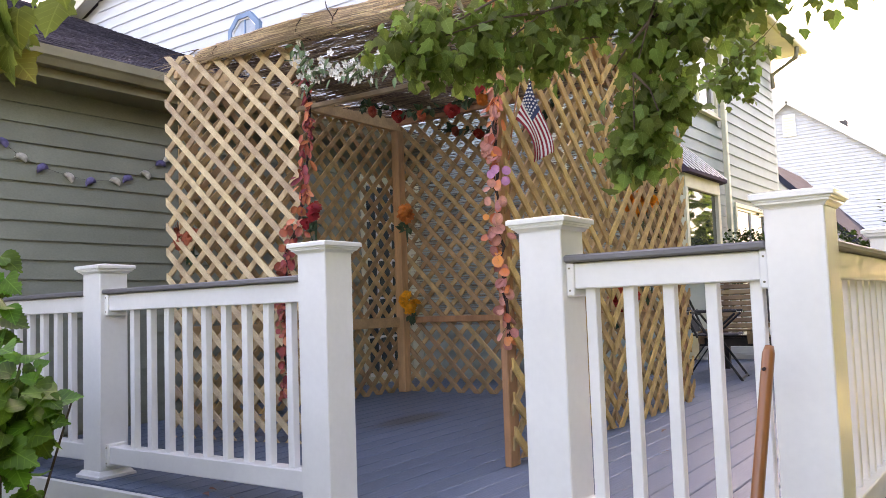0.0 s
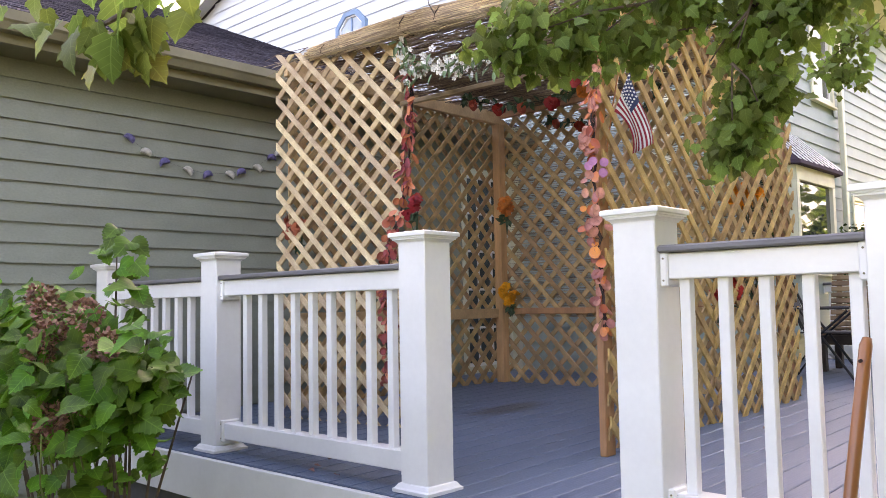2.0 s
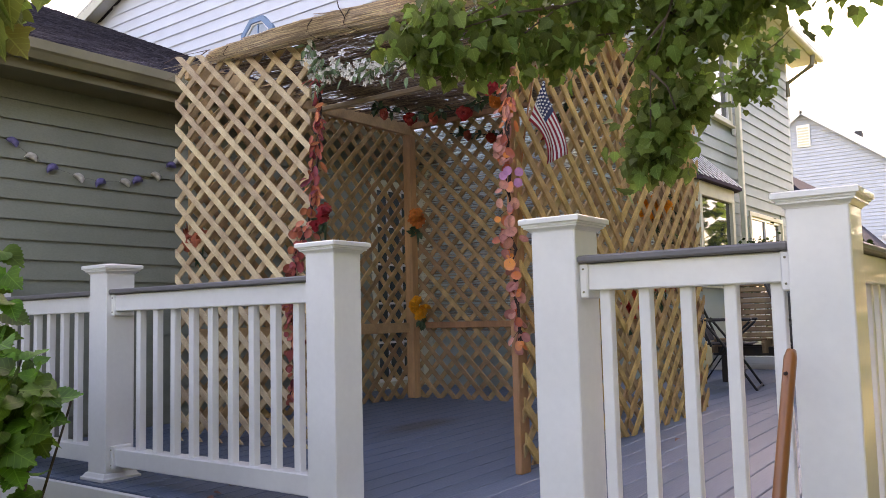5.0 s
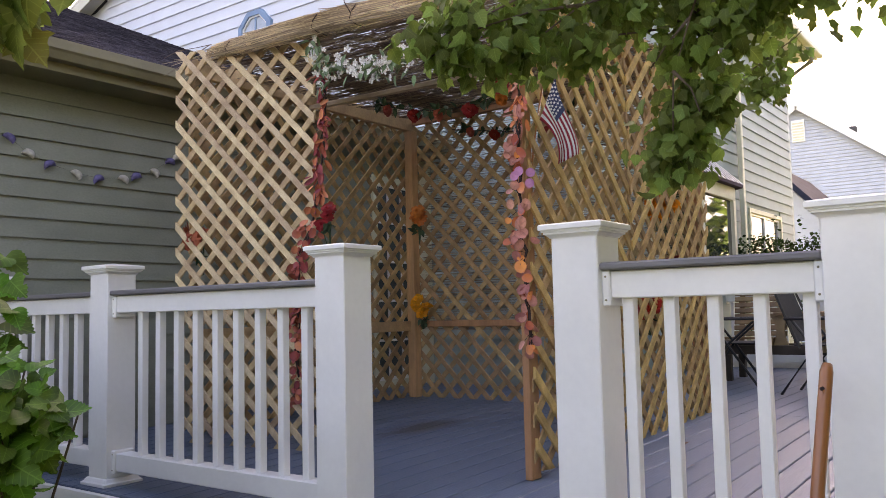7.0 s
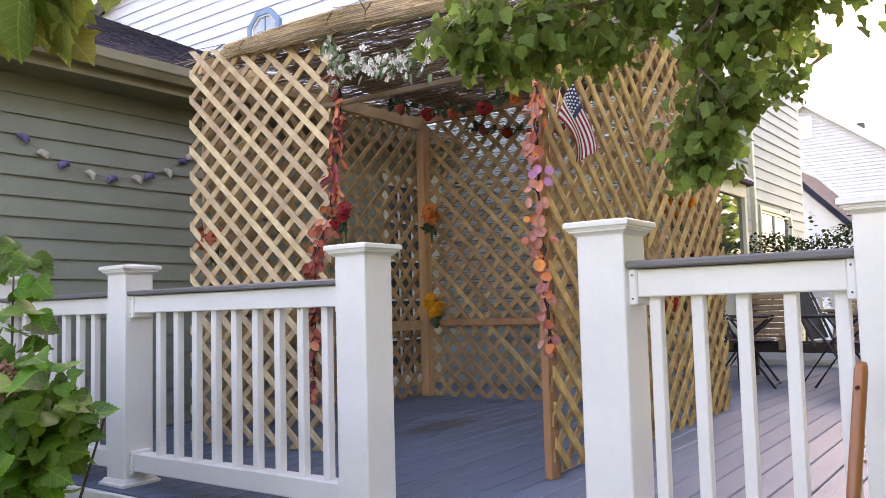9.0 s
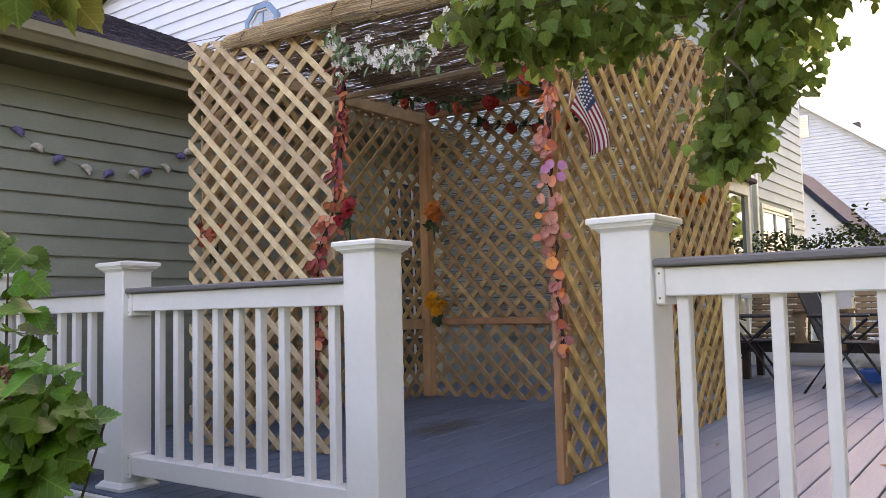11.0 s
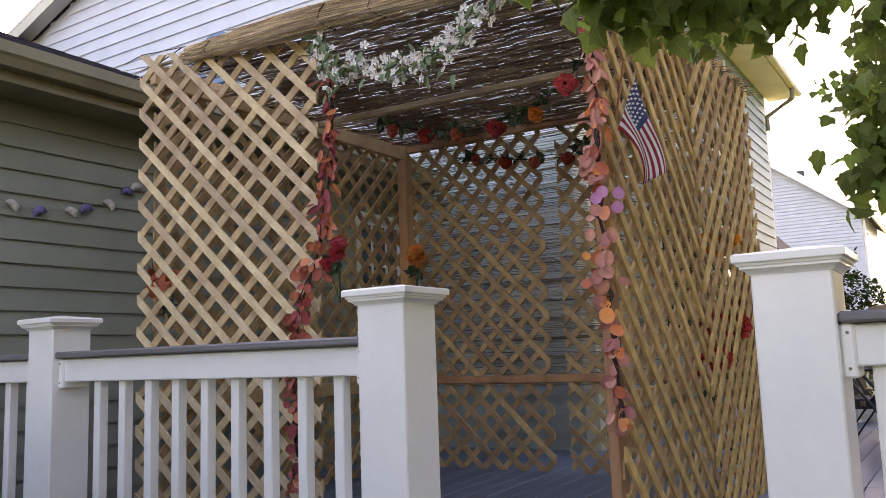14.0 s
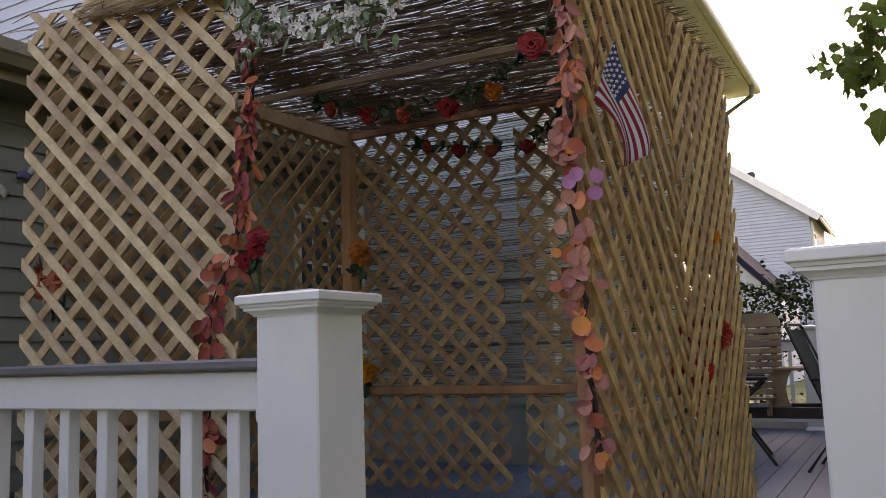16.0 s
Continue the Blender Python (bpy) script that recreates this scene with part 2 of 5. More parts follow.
BLUE_PLASTIC = material("blue_plastic", (0.03, 0.16, 0.50), 0.35, vary=0.05)
GREEN_PLASTIC = material("lime_plastic", (0.22, 0.48, 0.06), 0.4, vary=0.05)


def part(name, bm, mat, parent=None, label="", smooth=False):
    """Link a bmesh as one mesh object under a thing or a part."""
    me = bpy.data.meshes.new(name)
    bmesh.ops.recalc_face_normals(bm, faces=bm.faces)
    bm.to_mesh(me)
    bm.free()
    for mm in (mat if isinstance(mat, (list, tuple)) else (mat,)):
        me.materials.append(mm)
    if smooth:
        for q in me.polygons:
            q.use_smooth = True
    ob = new(name, me)
    if parent:
        ob.parent = parent
    if label:
        ob["label"] = label
    return ob


def share(name, mesh, m, parent, label=""):
    """One more object on a mesh that is already there, at the pose m."""
    ob = new(name, mesh)
    ob.parent = parent
    ob.matrix_basis = m
    if label:
        ob["label"] = label
    return ob


def thing(name, label, category, at=(0, 0, 0), group="", kind=""):
    e = new(name)
    e.location = at
    e.empty_display_size = 0.1
    return tagged(e, label, category, group, kind)


def box(bm, lo, hi, m=None, bevel=0.0):
    lo, hi = Vector(lo), Vector(hi)
    mat = Matrix.Translation((lo + hi) / 2) @ Matrix.Diagonal((*(hi - lo), 1))
    r = bmesh.ops.create_cube(bm, size=1, matrix=(m or Matrix()) @ mat)
    if bevel:
        es = list({e for v in r["verts"] for e in v.link_edges})
        bmesh.ops.bevel(bm, geom=es, offset=bevel, segments=1, affect="EDGES", profile=0.5)
    return bm


def boxed(lo, hi, bevel=0.004, m=None):
    return box(bmesh.new(), lo, hi, m, bevel)


def tube(bm, pts, radii, sides=6, cap=True):
    """A tube through points, with its own radius at each."""
    pts = [Vector(p) for p in pts]
    rings = []
    for i, p in enumerate(pts):
        d = (pts[min(i + 1, len(pts) - 1)] - pts[max(i - 1, 0)]).normalized()
        a = d.orthogonal().normalized()
        b = d.cross(a)
        r = radii[i] if isinstance(radii, (list, tuple)) else radii
        rings.append([bm.verts.new(p + r * (math.cos(6.2832 * k / sides) * a + math.sin(6.2832 * k / sides) * b)) for k in range(sides)])
    for q, w in zip(rings, rings[1:]):
        # match the start of each ring so that the tube does not twist
        s = min(range(sides), key=lambda k: (w[k].co - q[0].co).length)
        for k in range(sides):
            bm.faces.new((q[k], q[(k + 1) % sides], w[(s + k + 1) % sides], w[(s + k) % sides]))
    if cap:
        bm.faces.new(rings[0])
        bm.faces.new(rings[-1])
    return bm


def prism(bm, poly, depth, m):
    """A flat polygon (x, z), given depth along y, under the pose m."""
    a = [bm.verts.new(m @ Vector((x, 0, z))) for x, z in poly]
    b = [bm.verts.new(m @ Vector((x, depth, z))) for x, z in poly]
    bm.faces.new(a)
    bm.faces.new(b[::-1])
    for i in range(len(poly)):
        j = (i + 1) % len(poly)
        bm.faces.new((a[i], b[i], b[j], a[j]))
    return bm


def clip(poly, region):
    """poly cut by the convex region (anticlockwise), both as (x, z) lists."""
    for (ax, az), (bx, bz) in zip(region, region[1:] + region[:1]):
        out = []
        side = lambda p: (bx - ax) * (p[1] - az) - (bz - az) * (p[0] - ax)
        for p, q in zip(poly, poly[1:] + poly[:1]):
            s, t = side(p), side(q)
            if s >= 0:
                out.append(p)
            if s * t < 0:
                k = s / (s - t)
                out.append((p[0] + k * (q[0] - p[0]), p[1] + k * (q[1] - p[1])))
        poly = out
        if len(poly) < 3:
            return []
    return poly


# ---------------------------------------------------------------- ground and deck
def deck_z(y):
    """The deck falls a little away from the house."""
    return 0.02 - 0.022 * (2.5 - min(y, 2.5))


bm = bmesh.new()
bmesh.ops.create_grid(bm, x_segments=2, y_segments=2, size=400, matrix=Matrix.Translation((0, 0, -0.72)))
tagged(part("ground", bm, GRASS), "green and brown lawn round the deck", "ground", kind="structure")

RAIL_Y, POST, CAP = -1.05, 0.165, 0.228
deck = thing("floor", "grey composite deck boards laid side by side", "deck floor", kind="structure")
fall = Matrix.Rotation(0.022, 4, "X")
BW, PITCH = 0.138, 0.1435
for i in range(37):
    x0 = -2.06 + i * PITCH
    far = 3.68 if x0 < -0.25 else 6.9
    b = part("deck_board", boxed((0, -1.20, -0.026), (BW, 2.5, 0), 0.004), DECK, deck)
    b.matrix_basis = Matrix.Translation((x0, 0, 0)) @ Matrix.Translation((0, 2.5, 0.02)) @ fall @ Matrix.Translation((0, -2.5, 0))
    b2 = part("deck_board", boxed((0, 2.5005, -0.026), (BW, far, 0), 0.0005), DECK, deck)
    b2.location = (x0, 0, 0.02)
fr = part("fascia", boxed((-2.06, -1.235, -0.30), (3.25, -1.205, -0.068), 0.003), VINYL, deck, "white deck fascia")
part("fascia", boxed((3.252, -1.235, -0.30), (3.28, 6.9, -0.02), 0.003), VINYL, deck)
# Dark sheet in place of the shade under the deck
part("joist_skirt", boxed((-2.06, -1.19, -0.72), (3.24, -1.15, -0.11), 0.003), SHADE_VENT_DARK, deck)
part("step_board", boxed((0.0, 6.93, 0.0), (3.28, 6.97, 0.13), 0.004), VINYL, deck)


# ---------------------------------------------------------------- railing
def lathe_square(bm, profile):
    """A square stack: (half width, z) from bottom to top."""
    rings = []
    for h, z in profile:
        rings.append([bm.verts.new((sx * h, sy * h, z)) for sx, sy in ((-1, -1), (1, -1), (1, 1), (-1, 1))])
    for a, b in zip(rings, rings[1:]):
        for k in range(4):
            bm.faces.new((a[k], a[(k + 1) % 4], b[(k + 1) % 4], b[k]))
    bm.faces.new(rings[0][::-1])
    bm.faces.new(rings[-1])
    return bm


def railing_post(x, y):
    z0 = deck_z(y)
    e = thing("railing_post", "white vinyl railing post with a moulded cap, on the deck", "post", (x, y, z0), "railing posts")
    top = 1.075 - z0
    part("sleeve", boxed((-POST / 2, -POST / 2, 0.0), (POST / 2, POST / 2, top - 0.03), 0.004), VINYL, e)
    c = CAP / 2
    part("cap", lathe_square(bmesh.new(), [(POST / 2 + 0.003, top - 0.048), (POST / 2 + 0.004, top - 0.045), (POST / 2 + 0.010, top - 0.039), (c - 0.017, top - 0.036), (c - 0.013, top - 0.035),
                                          (c - 0.013, top - 0.029), (c - 0.008, top - 0.028), (c - 0.007, top - 0.022), (c - 0.001, top - 0.021), (c, top - 0.019),
                                          (c, top - 0.005), (c - 0.005, top - 0.001), (0.01, top + 0.012)]), VINYL, e)
    part("skirt", lathe_square(bmesh.new(), [(POST / 2 + 0.028, 0.0), (POST / 2 + 0.028, 0.014), (POST / 2 + 0.018, 0.020), (POST / 2 + 0.009, 0.034), (POST / 2 + 0.003, 0.038)]), VINYL, e)
    return e


def railing_section(x0, x1, n, first, gap, mat_label="white vinyl railing section with a grey top board", m=None, base=None):
    """Rails and balusters from x0 to x1 along the local x, about y = 0."""
    z0 = deck_z(RAIL_Y) if base is None else base
    e = thing("railing_section", mat_label, "railing", group="railing sections")
    e.matrix_basis = m or Matrix.Translation((0, RAIL_Y, 0))
    part("top_board", boxed((x0, -0.075, 0.915), (x1, 0.075, 0.940), 0.006), GREY_CAP, e, "grey composite top board")
    part("upper_rail", boxed((x0, -0.045, 0.825), (x1, 0.045, 0.913), 0.004), VINYL, e)
    part("lower_rail", boxed((x0, -0.045, z0 + 0.075), (x1, 0.045, z0 + 0.165), 0.004), VINYL, e)
    stick = None
    for i in range(n):
        cx = first + i * gap
        if stick is None:
            stick = part("baluster", boxed((-0.019, -0.019, z0 + 0.15), (0.019, 0.019, 0.83), 0.003), VINYL, e)
            stick.location.x = cx
        else:
            share("baluster", stick.data, Matrix.Translation((cx, 0, 0)), e)
    for xx, s in ((x0, 1), (x1, -1)):
        for za, zb in ((0.80, 0.915), (z0 + 0.06, z0 + 0.18)):
            k = part("bracket", boxed((xx, -0.058, za), (xx + s * 0.028, 0.058, zb), 0.005), VINYL, e)
            for dz in (0.02, zb - za - 0.02):
                s_bm = bmesh.new()
                bmesh.ops.create_cone(s_bm, cap_ends=True, segments=8, radius1=0.004, radius2=0.003, depth=0.004,
                                      matrix=Matrix.Translation((xx + s * 0.014, -0.059, za + dz)) @ Matrix.Rotation(radians(90), 4, "X"))
                part("screw", s_bm, GUTTER, k)
    return e


P0X, P1X, P2X, P3X, P4X = -1.90, -0.512, 1.157, 2.259, 3.085
for px in (P0X, P1X, P2X, P3X, P4X):
    railing_post(px, RAIL_Y)
h = POST / 2
railing_section(P1X + h, P2X - h, 9, -0.237, 0.1478)
railing_section(P0X + h, P1X - h, 8, -1.765, 0.1535)
railing_section(P3X + h, P4X - h, 5, 2.411, 0.1355)
for (ya, yb) in ((RAIL_Y, 0.75), (0.75, 2.6), (2.6, 4.6), (4.6, 6.8)):
    railing_post(P4X, yb)
    ln = yb - ya
    cnt = round((ln - 2 * h) / 0.14)
    railing_section(h, ln - h, cnt, h + 0.07, (ln - 2 * h - 0.14) / (cnt - 1), m=Matrix.Translation((P4X, ya, 0)) @ Matrix.Rotation(radians(90), 4, "Z"), base=deck_z((ya + yb) / 2))
railing_post(1.40, 6.8)
railing_post(0.15, 6.8)
railing_section(1.40 + h, P4X - h, 11, 1.40 + h + 0.08, 0.136, m=Matrix.Translation((0, 6.8, 0)), base=0.02)
railing_section(0.15 + h, 1.40 - h, 8, 0.15 + h + 0.08, 0.125, m=Matrix.Translation((0, 6.8, 0)), base=0.02)


# ---------------------------------------------------------------- house
def lap_wall(name, label, mat, length, z0, z1, m, course=0.1386, holes=(), top=None, thick=0.16, low=None):
    """A wall of overlapping boards along the local x, facing local -y. holes: (x0, x1, z0, z1). top(x): the height of a gable."""
    e = thing(name, label, "wall", kind="structure")
    e.matrix_basis = m
    bm = bmesh.new()
    xs = sorted({0, length, *[v for q in holes for v in q[:2]]})
    zs = sorted({z0, z1, *[v for q in holes for v in q[2:]]})
    for xa, xb in zip(xs, xs[1:]):
        for za, zb in zip(zs, zs[1:]):
            if any(q[0] <= xa and xb <= q[1] and q[2] <= za and zb <= q[3] for q in holes):
                continue
            if top is None:
                box(bm, (xa, 0.02, za), (xb, thick, zb))
    if top is not None:
        pts = [(0, z0), (length, z0), (length, top(length) - 0.02), (length / 2, top(length / 2) - 0.02), (0, top(0) - 0.02)]
        prism(bm, pts, thick - 0.02, Matrix.Translation((0, 0.02, 0)))
    part("sheathing", bm, mat, e)
    n = math.ceil(((top(length / 2) if top else z1) - z0) / course)
    for i in range(n):
        za = z0 + i * course
        zb = za + course + 0.012
        spans = [(0.0, length)]
        if top:
            zc = za + course
            run = [x for x in (k * length / 400 for k in range(401)) if top(x) > zc]
            if not run:
                continue
            spans = [(run[0], run[-1])]
        else:
            zb = min(zb, z1)
        for q in holes:
            if q[2] < zb and q[3] > za:
                spans = [s for a, b in spans for s in ((a, min(b, q[0])), (max(a, q[1]), b)) if s[1] - s[0] > 0.01]
        for a, b in spans:
            bb = bmesh.new()
            va = [bb.verts.new(v) for v in ((a, -0.012, za), (a, 0.0, za), (a, 0.019, zb), (a, 0.008, zb), (b, -0.012, za), (b, 0.0, za), (b, 0.019, zb), (b, 0.008, zb))]
            for f in ((0, 1, 2, 3), (7, 6, 5, 4), (0, 4, 5, 1), (1, 5, 6, 2), (2, 6, 7, 3), (3, 7, 4, 0)):
                bb.faces.new([va[k] for k in f])
            # low: boards behind the booth take a dimmer tone of the same siding
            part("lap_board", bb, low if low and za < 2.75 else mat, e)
    return e


GY, SX, WX = 3.72, -0.20, -2.10
face_x = lambda x: Matrix.Translation((x, 0, 0)) @ Matrix.Rotation(radians(90), 4, "Z")
# low wing: faces +x
lap_wall("wall_wing", "grey-green lap siding wall of the low wing", SIDING_SHADED, 12.0 + GY, -0.7204, 2.47, Matrix.Translation((WX, -12, 0)) @ Matrix.Rotation(radians(90), 4, "Z"),
         holes=((14.83, 15.63, 0.02, 2.22),))
# gable end of the tall part: faces -y
GL = 9.6
gable_top = lambda x: 5.45 + 0.36 * (GL / 2 - abs(x - GL / 2))
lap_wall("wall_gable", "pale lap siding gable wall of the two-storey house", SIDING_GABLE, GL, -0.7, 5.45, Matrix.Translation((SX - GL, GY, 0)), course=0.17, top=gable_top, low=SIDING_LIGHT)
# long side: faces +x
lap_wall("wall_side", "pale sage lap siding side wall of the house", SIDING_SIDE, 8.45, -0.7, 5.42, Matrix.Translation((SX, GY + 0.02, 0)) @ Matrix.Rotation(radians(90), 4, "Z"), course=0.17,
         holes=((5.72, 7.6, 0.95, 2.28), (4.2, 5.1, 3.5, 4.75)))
part("corner_board", boxed((SX - 0.1, GY - 0.03, -0.7), (SX + 0.03, GY + 0.1, 5.4), 0.004), TRIM, bpy.data.objects["wall_side"], "cream corner board").matrix_parent_inverse = bpy.data.objects["wall_side"].matrix_basis.inverted()
part("corner_board", boxed((WX + 0.02, GY - 0.10, -0.7), (WX + 0.12, GY - 0.02, 2.46), 0.004), TRIM, bpy.data.objects["wall_wing"], "cream corner board").matrix_parent_inverse = bpy.data.objects["wall_wing"].matrix_basis.inverted()
bm = boxed((SX - GL, GY + 8.47, -0.7), (SX, GY + 8.6, 5.42), 0)
tagged(part("wall_back", bm, SIDING_LIGHT), "back wall of the house", "wall", kind="structure")


def shingled_roof(name, label, rows, width, course, m, mat=SHINGLE):
    """A slope of overlapping shingle tabs; local x along the eave, local y up the slope."""
    e = thing(name, label, "roof", kind="structure")
    e.matrix_basis = m
    part("decking", boxed((0, 0, -0.05), (width, rows * course, -0.012), 0), mat, e)
    bm = bmesh.new()
    for r in range(rows):
        x = -rng.random() * 0.3
        while x < width:
            w = rng.uniform(0.14, 0.32)
            a, b = max(0, x + 0.004), min(width, x + w)
            if b - a > 0.02:
                t = rng.choice((0.0, 0.004))
                y0 = r * course - rng.choice((0, 0.0, 0.012))
                box(bm, (a, y0, -0.011 + t), (b, (r + 1) * course + 0.02, -0.003 + t),
                    Matrix.Translation((0, y0, 0)) @ Matrix.Rotation(-0.04, 4, "X") @ Matrix.Translation((0, -y0, 0)) @ Matrix.Translation((0, 0, 0.011)))
            x += w
    q = part("shingles", bm, mat, e)
    q["kind"] = "stuff"
    return e


slope = math.atan(0.36)
# roof of the wing: eave at x = -1.72, rising towards -x
EX, EZ = -1.74, 2.665
m = Matrix.Translation((EX, -5.0, EZ)) @ Matrix.Rotation(radians(90), 4, "Z") @ Matrix.Rotation(math.atan(0.43), 4, "X")
shingled_roof("roof_wing", "dark grey asphalt shingle roof of the low wing", 66, 5 + GY - 0.03, 0.145, m)
wing = bpy.data.objects["roof_wing"]


def attach(ob, par):
    ob.parent = par
    ob.matrix_parent_inverse = par.matrix_basis.inverted()
    return ob


attach(part("soffit", boxed((WX, -12, 2.462), (EX - 0.046, GY - 0.04, 2.480), 0), GUTTER), wing)
attach(part("fascia_board", boxed((EX - 0.0455, -12, 2.452), (EX - 0.02, GY - 0.04, 2.64), 0.002), GUTTER), wing)
# an open trough gutter
gb = bmesh.new()
prof = [(0.0, 0.13), (0.0, 0.0), (0.075, 0.0), (0.10, 0.045), (0.115, 0.06), (0.115, 0.125), (0.105, 0.125), (0.105, 0.066), (0.07, 0.008), (0.008, 0.008), (0.008, 0.13)]
ga = [gb.verts.new((EX - 0.018 + x, -12, 2.515 + z)) for x, z in prof]
gc = [gb.verts.new((EX - 0.018 + x, GY - 0.06, 2.515 + z)) for x, z in prof]
for i in range(len(prof)):
    j = (i + 1) % len(prof)
    gb.faces.new((ga[i], gc[i], gc[j], ga[j]))
attach(part("gutter", gb, GUTTER, label="tan metal eaves gutter"), wing)

# main roof: two slopes along y
for s, nm in ((1, "east"), (-1, "west")):
    mid = SX - GL / 2
    run = GL / 2 + 0.45
    rows = int(run / math.cos(slope) / 0.3)
    eave = (mid + s * run, GY - 0.3 if s > 0 else GY + 9.0, 5.45 - 0.36 * 0.45 + 0.10)
    m = Matrix.Translation(eave) @ Matrix.Rotation(radians(90 * s), 4, "Z") @ Matrix.Rotation(slope, 4, "X")
    r = shingled_roof("roof_" + nm, "dark shingle slope of the two-storey house", rows, 9.3, 0.3, m)
    attach(part("soffit", boxed((min(mid + s * run, mid + s * GL / 2), GY - 0.3, 5.28), (max(mid + s * run, mid + s * GL / 2), GY + 8.95, 5.30), 0), TRIM), r)
    attach(part("fascia_board", boxed((mid + s * run - 0.02, GY - 0.3, 5.26), (mid + s * run + 0.02, GY + 8.95, 5.40), 0.003), TRIM), r)
    attach(part("gutter", boxed((mid + s * run + (0.021 if s > 0 else -0.13), GY - 0.3, 5.28), (mid + s * run + (0.13 if s > 0 else -0.021), GY + 8.95, 5.40), 0.02), TRIM), r)
    rk = bmesh.new()
    box(rk, (0, 0, -0.20), (0.025, run / math.cos(slope), 0.01))
    rs = part("rake_soffit", boxed((0.026, 0, -0.09), (0.29, run / math.cos(slope), -0.052), 0), VINYL)
    rs.matrix_basis = m if s > 0 else m @ Matrix.Translation((9.3 - 0.316, 0, 0))
    attach(rs, r)
    rake = part("rake_board", rk, TRIM, label="cream rake board")
    rake.matrix_basis = (m if s > 0 else m @ Matrix.Translation((9.3 - 0.025, 0, 0)))
    attach(rake, r)

# downspout with its elbow at the eave
dp = thing("downspout", "cream metal downspout fixed to the siding", "downspout")
part("pipe", boxed((SX + 0.035, 8.93, -0.6), (SX + 0.105, 9.03, 5.0), 0.01), TRIM, dp)
part("elbow", tube(bmesh.new(), [(SX + 0.07, 12.05, 4.6), (SX + 0.07, 12.05, 4.85), (SX + 0.5, 12.05, 5.1), (SX + 0.52, 12.05, 5.30)], 0.045, 8), GUTTER, dp)


def octagon_ring(bm, r0, r1, y0, y1):
    vs = []
    for k in range(8):
        a = radians(22.5 + 45 * k)
        vs.append([bm.verts.new((r * math.cos(a), y, r * math.sin(a))) for r, y in ((r0, y0), (r1, y0), (r1, y1), (r0, y1))])
    for k in range(8):
        p, q = vs[k], vs[(k + 1) % 8]
        for j in range(4):
            bm.faces.new((p[j], p[(j + 1) % 4], q[(j + 1) % 4], q[j]))
    return bm


win = thing("window_octagon", "small octagonal window with a pale blue frame in the gable", "window", (-4.86, GY - 0.012, 4.55), kind="structure")
part("window_frame", octagon_ring(bmesh.new(), 0.268, 0.34, -0.05, 0.02), BLUE_PAINT, win, "pale blue frame")
part("sash", octagon_ring(bmesh.new(), 0.245, 0.267, -0.03, 0.0), VINYL, win)
gb = bmesh.new()
bmesh.ops.create_circle(gb, cap_ends=True, segments=8, radius=0.258, matrix=Matrix.Translation((0, -0.006, 0)) @ Matrix.Rotation(radians(90), 4, "X") @ Matrix.Rotation(radians(22.5), 4, "Z"))
part("pane", gb, SKY_PALE_GLASS, win)
part("glazing_bar", boxed((-0.012, -0.022, -0.245), (0.012, -0.008, 0.245), 0), BLUE_PAINT, win)


def window(name, label, w, h, m, cols=2, rows=1, frame_w=0.07, depth=0.09, mat=TRIM, bar=0.02):
    """A framed window in the local x-z plane, facing -y, its lower left corner at the origin."""
    e = thing(name, label, "window", kind="structure")
    e.matrix_basis = m
    fb = bmesh.new()
    for lo, hi in (((-frame_w, -0.03, -frame_w), (0, depth, h + frame_w)), ((w, -0.03, -frame_w), (w + frame_w, depth, h + frame_w)),
                   ((0, -0.03, h), (w, depth, h + frame_w)), ((0, -0.03, -frame_w), (w, depth, 0))):
        box(fb, lo, hi, None, 0.004)
    part("window_frame", fb, mat, e)
    part("window_sill", boxed((-frame_w - 0.02, -0.07, -frame_w - 0.03), (w + frame_w + 0.02, -0.0, -frame_w - 0.002), 0.004), mat, e)
    for i in range(cols):
        a, b = i * w / cols, (i + 1) * w / cols
        part("pane", boxed((a + 0.012, 0.030, 0.012), (b - 0.012, 0.036, h - 0.012), 0), GLASS, e)
        sb = bmesh.new()
        for lo, hi in (((a, 0.005, 0), (a + 0.035, 0.06, h)), ((b - 0.035, 0.005, 0), (b, 0.06, h)), ((a + 0.035, 0.005, 0), (b - 0.035, 0.06, 0.035)), ((a + 0.035, 0.005, h - 0.035), (b - 0.035, 0.06, h))):
            box(sb, lo, hi, None, 0.003)
        part("sash", sb, VINYL, e)
        for r in range(1, rows):
            z = h * r / rows
            part("glazing_bar", boxed((a + 0.035, 0.018, z - bar / 2), (b - 0.035, 0.03, z + bar / 2), 0), VINYL, e)
        if rows > 1:
            for f in (1 / 3, 2 / 3):
                x = a + (b - a) * f
                part("glazing_bar", boxed((x - bar / 2, 0.016, 0.035), (x + bar / 2, 0.028, h - 0.035), 0), VINYL, e)
    # Dark sheet half a metre in stands in for the unlit room
    bk = part("dark_room", boxed((0, 0.5, 0), (w, 0.52, h), 0), SHADE_VENT_DARK, e)
    return e


wall_x = lambda y, z: Matrix.Translation((SX, y, z)) @ Matrix.Rotation(radians(90), 4, "Z")
window("window_1", "cream-framed double window in the side wall", 1.74, 1.19, wall_x(9.53, 1.02), 2, 1)
window("window_2", "cream-framed upper floor window", 0.76, 1.11, wall_x(8.01, 3.57), 1, 1)
# glazed door behind the lattice, in the wing wall
# White door framed in cream: the dim light there is in the colour
dr = window("door_1", "white glazed house door with small panes behind the lattice", 0.66, 2.06, Matrix.Translation((WX, 2.90, 0.09)) @ Matrix.Rotation(radians(90), 4, "Z"), 1, 5, mat=TRIM, bar=0.025)

